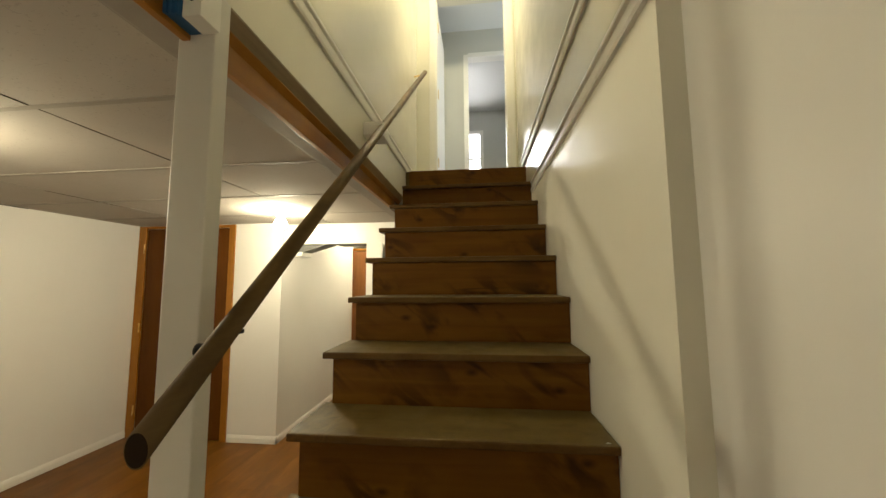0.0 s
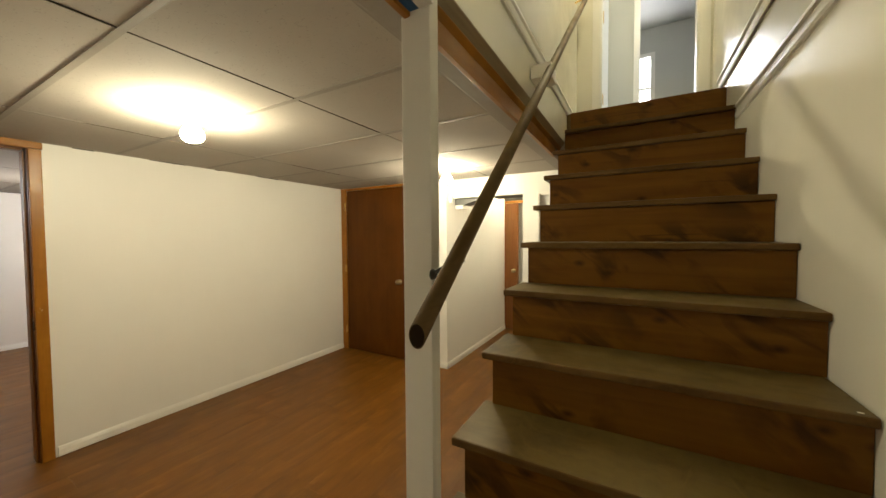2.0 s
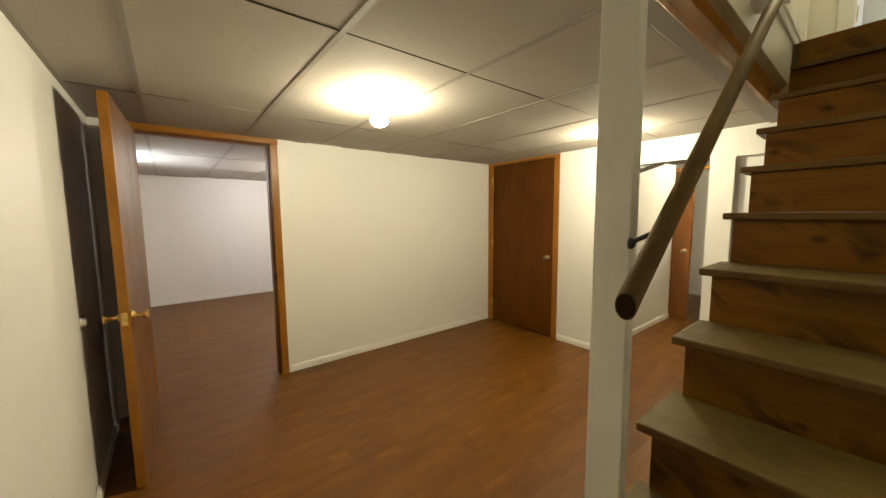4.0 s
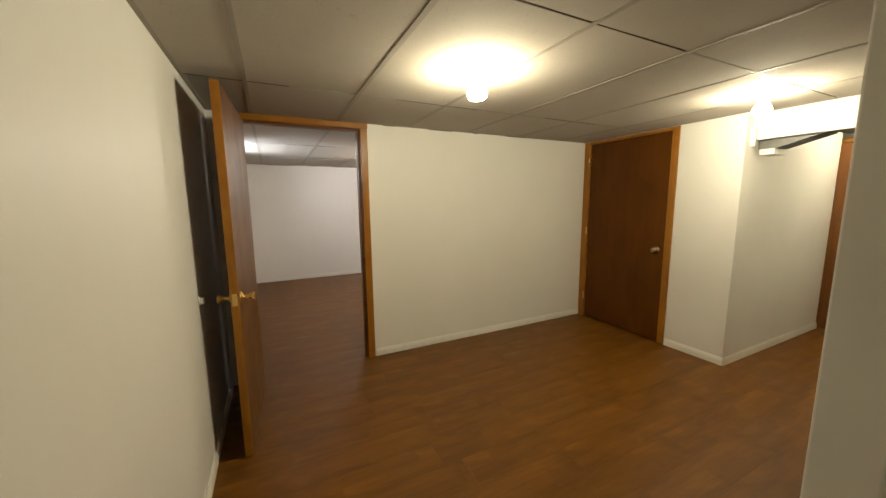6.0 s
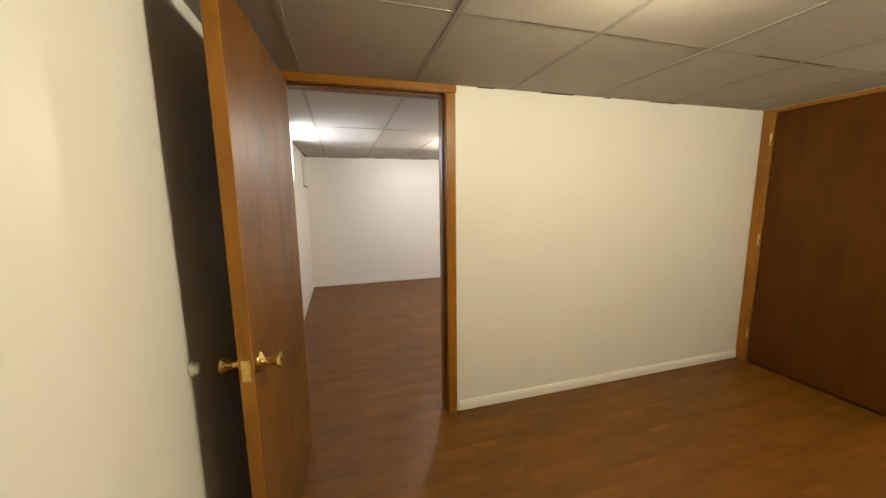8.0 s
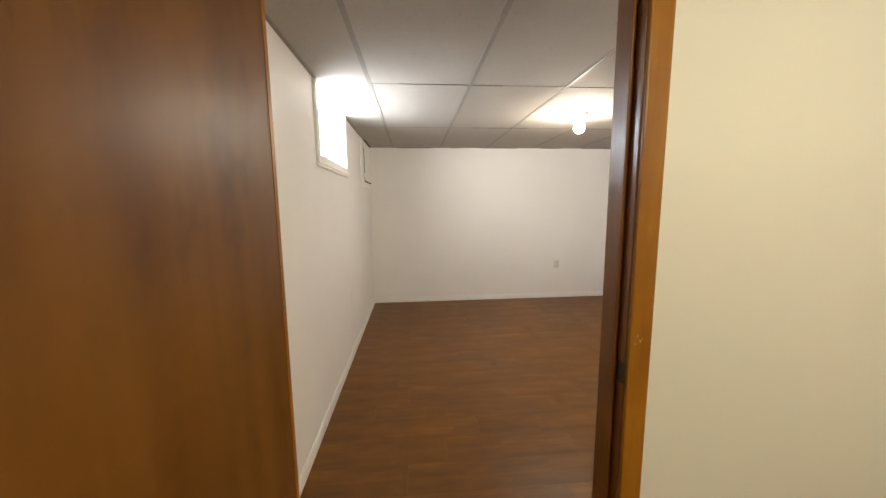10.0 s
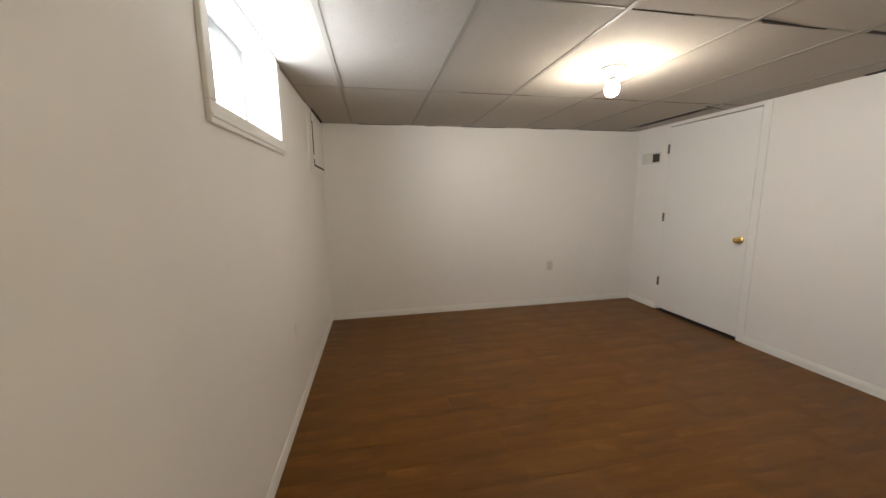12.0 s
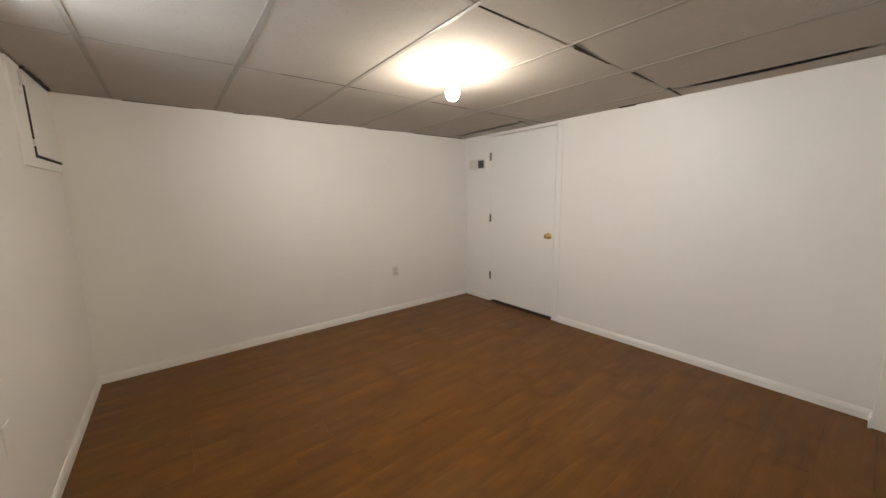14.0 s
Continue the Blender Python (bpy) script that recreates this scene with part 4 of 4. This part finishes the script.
panel = empty("access_panel", (-6.910, YS2, 1.8), "white boarded-up window panel with dark gaps at its edge", "panel")
hung("frame", boxes((-6.715, -6.520, YS2, YS2 + 0.012, 1.545, H - 0.004), (XB, -6.715, YS2, YS2 + 0.012, 1.545, 1.600), bevel=0.002), TRIM, panel)
hung("board", boxes((XB, -6.745, YS2, YS2 + 0.014, 1.617, H - 0.006), bevel=0.002), TRIM, panel, "white painted cover board")
hung("gap", boxes((-6.745, -6.716, YS2, YS2 + 0.0145, 1.700, 1.975)), SLOT, panel, "dark gap beside the board")
hung("gap", boxes((-6.745, -6.716, YS2, YS2 + 0.0145, 1.602, 1.660), (XB, -6.745, YS2, YS2 + 0.0145, 1.602, 1.616)), SLOT, panel, "dark gap below the board")

vent = empty("wall_vent", (-7.063, YN2, 1.72), "white wall register with its dark grille half open", "vent")
hung("frame", boxes((-7.213, -6.938, YN2 - 0.008, YN2, 1.775, 1.790), (-7.213, -6.938, YN2 - 0.008, YN2, 1.668, 1.683), (-7.213, -7.196, YN2 - 0.008, YN2, 1.683, 1.775), (-6.955, -6.938, YN2 - 0.008, YN2, 1.683, 1.775),
                    bevel=0.002), PLASTIC, vent)
hung("shutter", boxes((-7.196, -7.058, YN2 - 0.005, YN2 - 0.001, 1.683, 1.775)), PLASTIC, vent, "closed white half")
hung("grille", boxes((-7.058, -6.955, YN2 - 0.003, YN2 - 0.001, 1.683, 1.775)), VENTDARK, vent, "dark open half")
for k in range(5):
    hung("slat", boxes((-7.056, -6.957, YN2 - 0.006, YN2 - 0.0032, 1.691 + 0.018 * k, 1.695 + 0.018 * k)), VENTDARK, vent)

outlet = empty("wall_outlet", (XB, 2.0, 0.478), "white duplex outlet low on the end wall", "outlet")
hung("plate", boxes((XB, XB + 0.006, 1.963, 2.037, 0.418, 0.538), bevel=0.002), PLASTIC, outlet)
for z in (0.455, 0.501):
    socket = hung("socket", boxes((XB + 0.006, XB + 0.008, 1.983, 2.017, z - 0.014, z + 0.014), bevel=0.001), PORCELAIN, outlet)
    hung("slot", boxes((XB + 0.008, XB + 0.0085, 1.990, 1.993, z - 0.006, z + 0.006), (XB + 0.008, XB + 0.0085, 2.006, 2.009, z - 0.006, z + 0.006)), SLOT, socket)
blank = empty("blank_plate", (-5.690, YS2, 0.51), "painted-over blank plate low on the wall", "wall plate")
hung("plate", boxes((-5.725, -5.655, YS2, YS2 + 0.006, 0.455, 0.570), bevel=0.002), BEDWALL, blank)

# ---- upstairs ----
structure("floor_upper", boxes((-2.2, 2.2, nose(12) + 0.046, 6.7, 2.20, UP)), TREAD, "bare wooden upper floor at the stair head", "floor")
structure("wall_stair_head", boxes((XL - 0.10, -0.415, 3.40, 3.50, UP, UPC), (0.320, XE + 0.20, 3.40, 3.50, UP, UPC), (-0.415, 0.320, 3.40, 3.50, 4.46, UPC)), STAIRWALL, "cream wall with the stair-head doorway", "wall")
frame_2 = empty("doorway_trim", (0, 3.4, UP), "cream painted casing round the stair-head doorway", "door frame", kind="structure")
hung("jamb", boxes((-0.414, -0.395, 3.396, 3.504, UP, 4.459), bevel=0.002), TRIM, frame_2)
hung("jamb", boxes((0.300, 0.319, 3.396, 3.504, UP, 4.459), bevel=0.002), TRIM, frame_2)
hung("casing", boxes((-0.475, -0.405, 3.384, 3.40, UP, 4.45), bevel=0.004), TRIM, frame_2)
hung("casing", boxes((0.310, 0.388, 3.384, 3.40, UP, 4.45), bevel=0.004), TRIM, frame_2)
door_5 = empty("door_5", (-0.392, 3.505, UP), "open white door at the stair head on brass hinges", "door", kind="structure")
hung("leaf", boxes((-0.436, -0.400, 3.510, 4.20, UP + 0.01, 4.44), bevel=0.002), DOORWHITE, door_5)
for z in (2.715, 3.46, 4.215):
    hung("hinge", boxes((-0.398, -0.390, 3.470, 3.512, z - 0.045, z + 0.045), bevel=0.001), BRASS, door_5, "yellow brass hinge")
structure("wall_up_hall", boxes((-2.2, -0.155, 4.27, 4.37, UP, UPC), (0.70, 2.2, 4.27, 4.37, UP, UPC), (-0.155, 0.70, 4.27, 4.37, 4.41, UPC)), GREYWALL, "pale grey-green hall wall upstairs", "wall")
structure("trim_up_door", boxes((-0.155, -0.095, 4.254, 4.374, UP, 4.41), (0.64, 0.70, 4.254, 4.374, UP, 4.41), (-0.095, 0.64, 4.254, 4.374, 4.37, 4.43), bevel=0.003), TRIM, "white casing of the upstairs room doorway", "trim")
structure("wall_up_sides", boxes((-2.3, -2.2, 3.4, 6.7, UP, UPC), (2.2, 2.3, 3.4, 6.7, UP, UPC)), GREYWALL, "grey-blue side walls upstairs", "wall")
structure("wall_up_far", boxes((-2.2, -0.78, 6.45, 6.55, UP, UPC), (0.06, 2.2, 6.45, 6.55, UP, UPC), (-0.78, 0.06, 6.45, 6.55, UP, 3.35), (-0.78, 0.06, 6.45, 6.55, 4.30, UPC)), GREYWALL,
          "grey-blue far wall with a bright window", "wall")
window_2 = empty("window_2", (-0.36, 6.45, 3.35), "bright sash window in the upstairs room", "window", kind="structure")
hung("window_frame", boxes((0.06, 0.12, 6.435, 6.45, 3.33, 4.36), (-0.84, -0.78, 6.435, 6.45, 3.33, 4.36), (-0.78, 0.06, 6.435, 6.45, 4.30, 4.36), (-0.80, 0.08, 6.42, 6.45, 3.31, 3.35), (-0.78, 0.06, 6.48, 6.51, 3.80, 3.84), bevel=0.003), TRIM, window_2)
hung("pane", boxes((-0.78, 0.06, 6.492, 6.498, 3.35, 4.30)), GLASS, window_2).visible_shadow = False

# ---- floor boards ----
floor = structure("floor", boxes((XB - 0.12, XNEAR + 0.12, YS2 - 0.26, 7.0, -0.12, -0.0105)), VOID, "brown laminate floor of narrow three-strip boards", "floor")
BOARD_W, BOARD_L = 0.192, 1.285


def board_mesh(w, l):
    bm = bmesh.new()
    add_box(bm, -w / 2 + 0.0002, w / 2 - 0.0002, 0.0002, l - 0.0002, -0.010, 0.0)
    top = [e for e in bm.edges if all(v.co.z > -0.001 for v in e.verts)]
    bmesh.ops.bevel(bm, geom=top, offset=0.0003, segments=1, affect="EDGES")
    me = bpy.data.meshes.new("board")
    bm.to_mesh(me)
    bm.free()
    me.materials.append(FLOOR)
    return me


board_cache = {}
rng = random.Random(11)
x = XB - 0.05
while x < XNEAR + 0.08:
    y, top = YS2 - 0.03, (7.0 if -2.6 < x < -0.95 else 3.42)
    first = round(rng.choice((0.32, 0.54, 0.75, 0.96, 1.18, 1.285)), 3)
    while y < top - 0.05:
        l = round(min(first, top - y), 3)
        first = BOARD_L
        if l not in board_cache:
            board_cache[l] = board_mesh(BOARD_W, l)
        ob = new("board", board_cache[l])
        ob.location = (x + BOARD_W / 2, y, 0)
        ob.parent = floor
        y += l
    x += BOARD_W
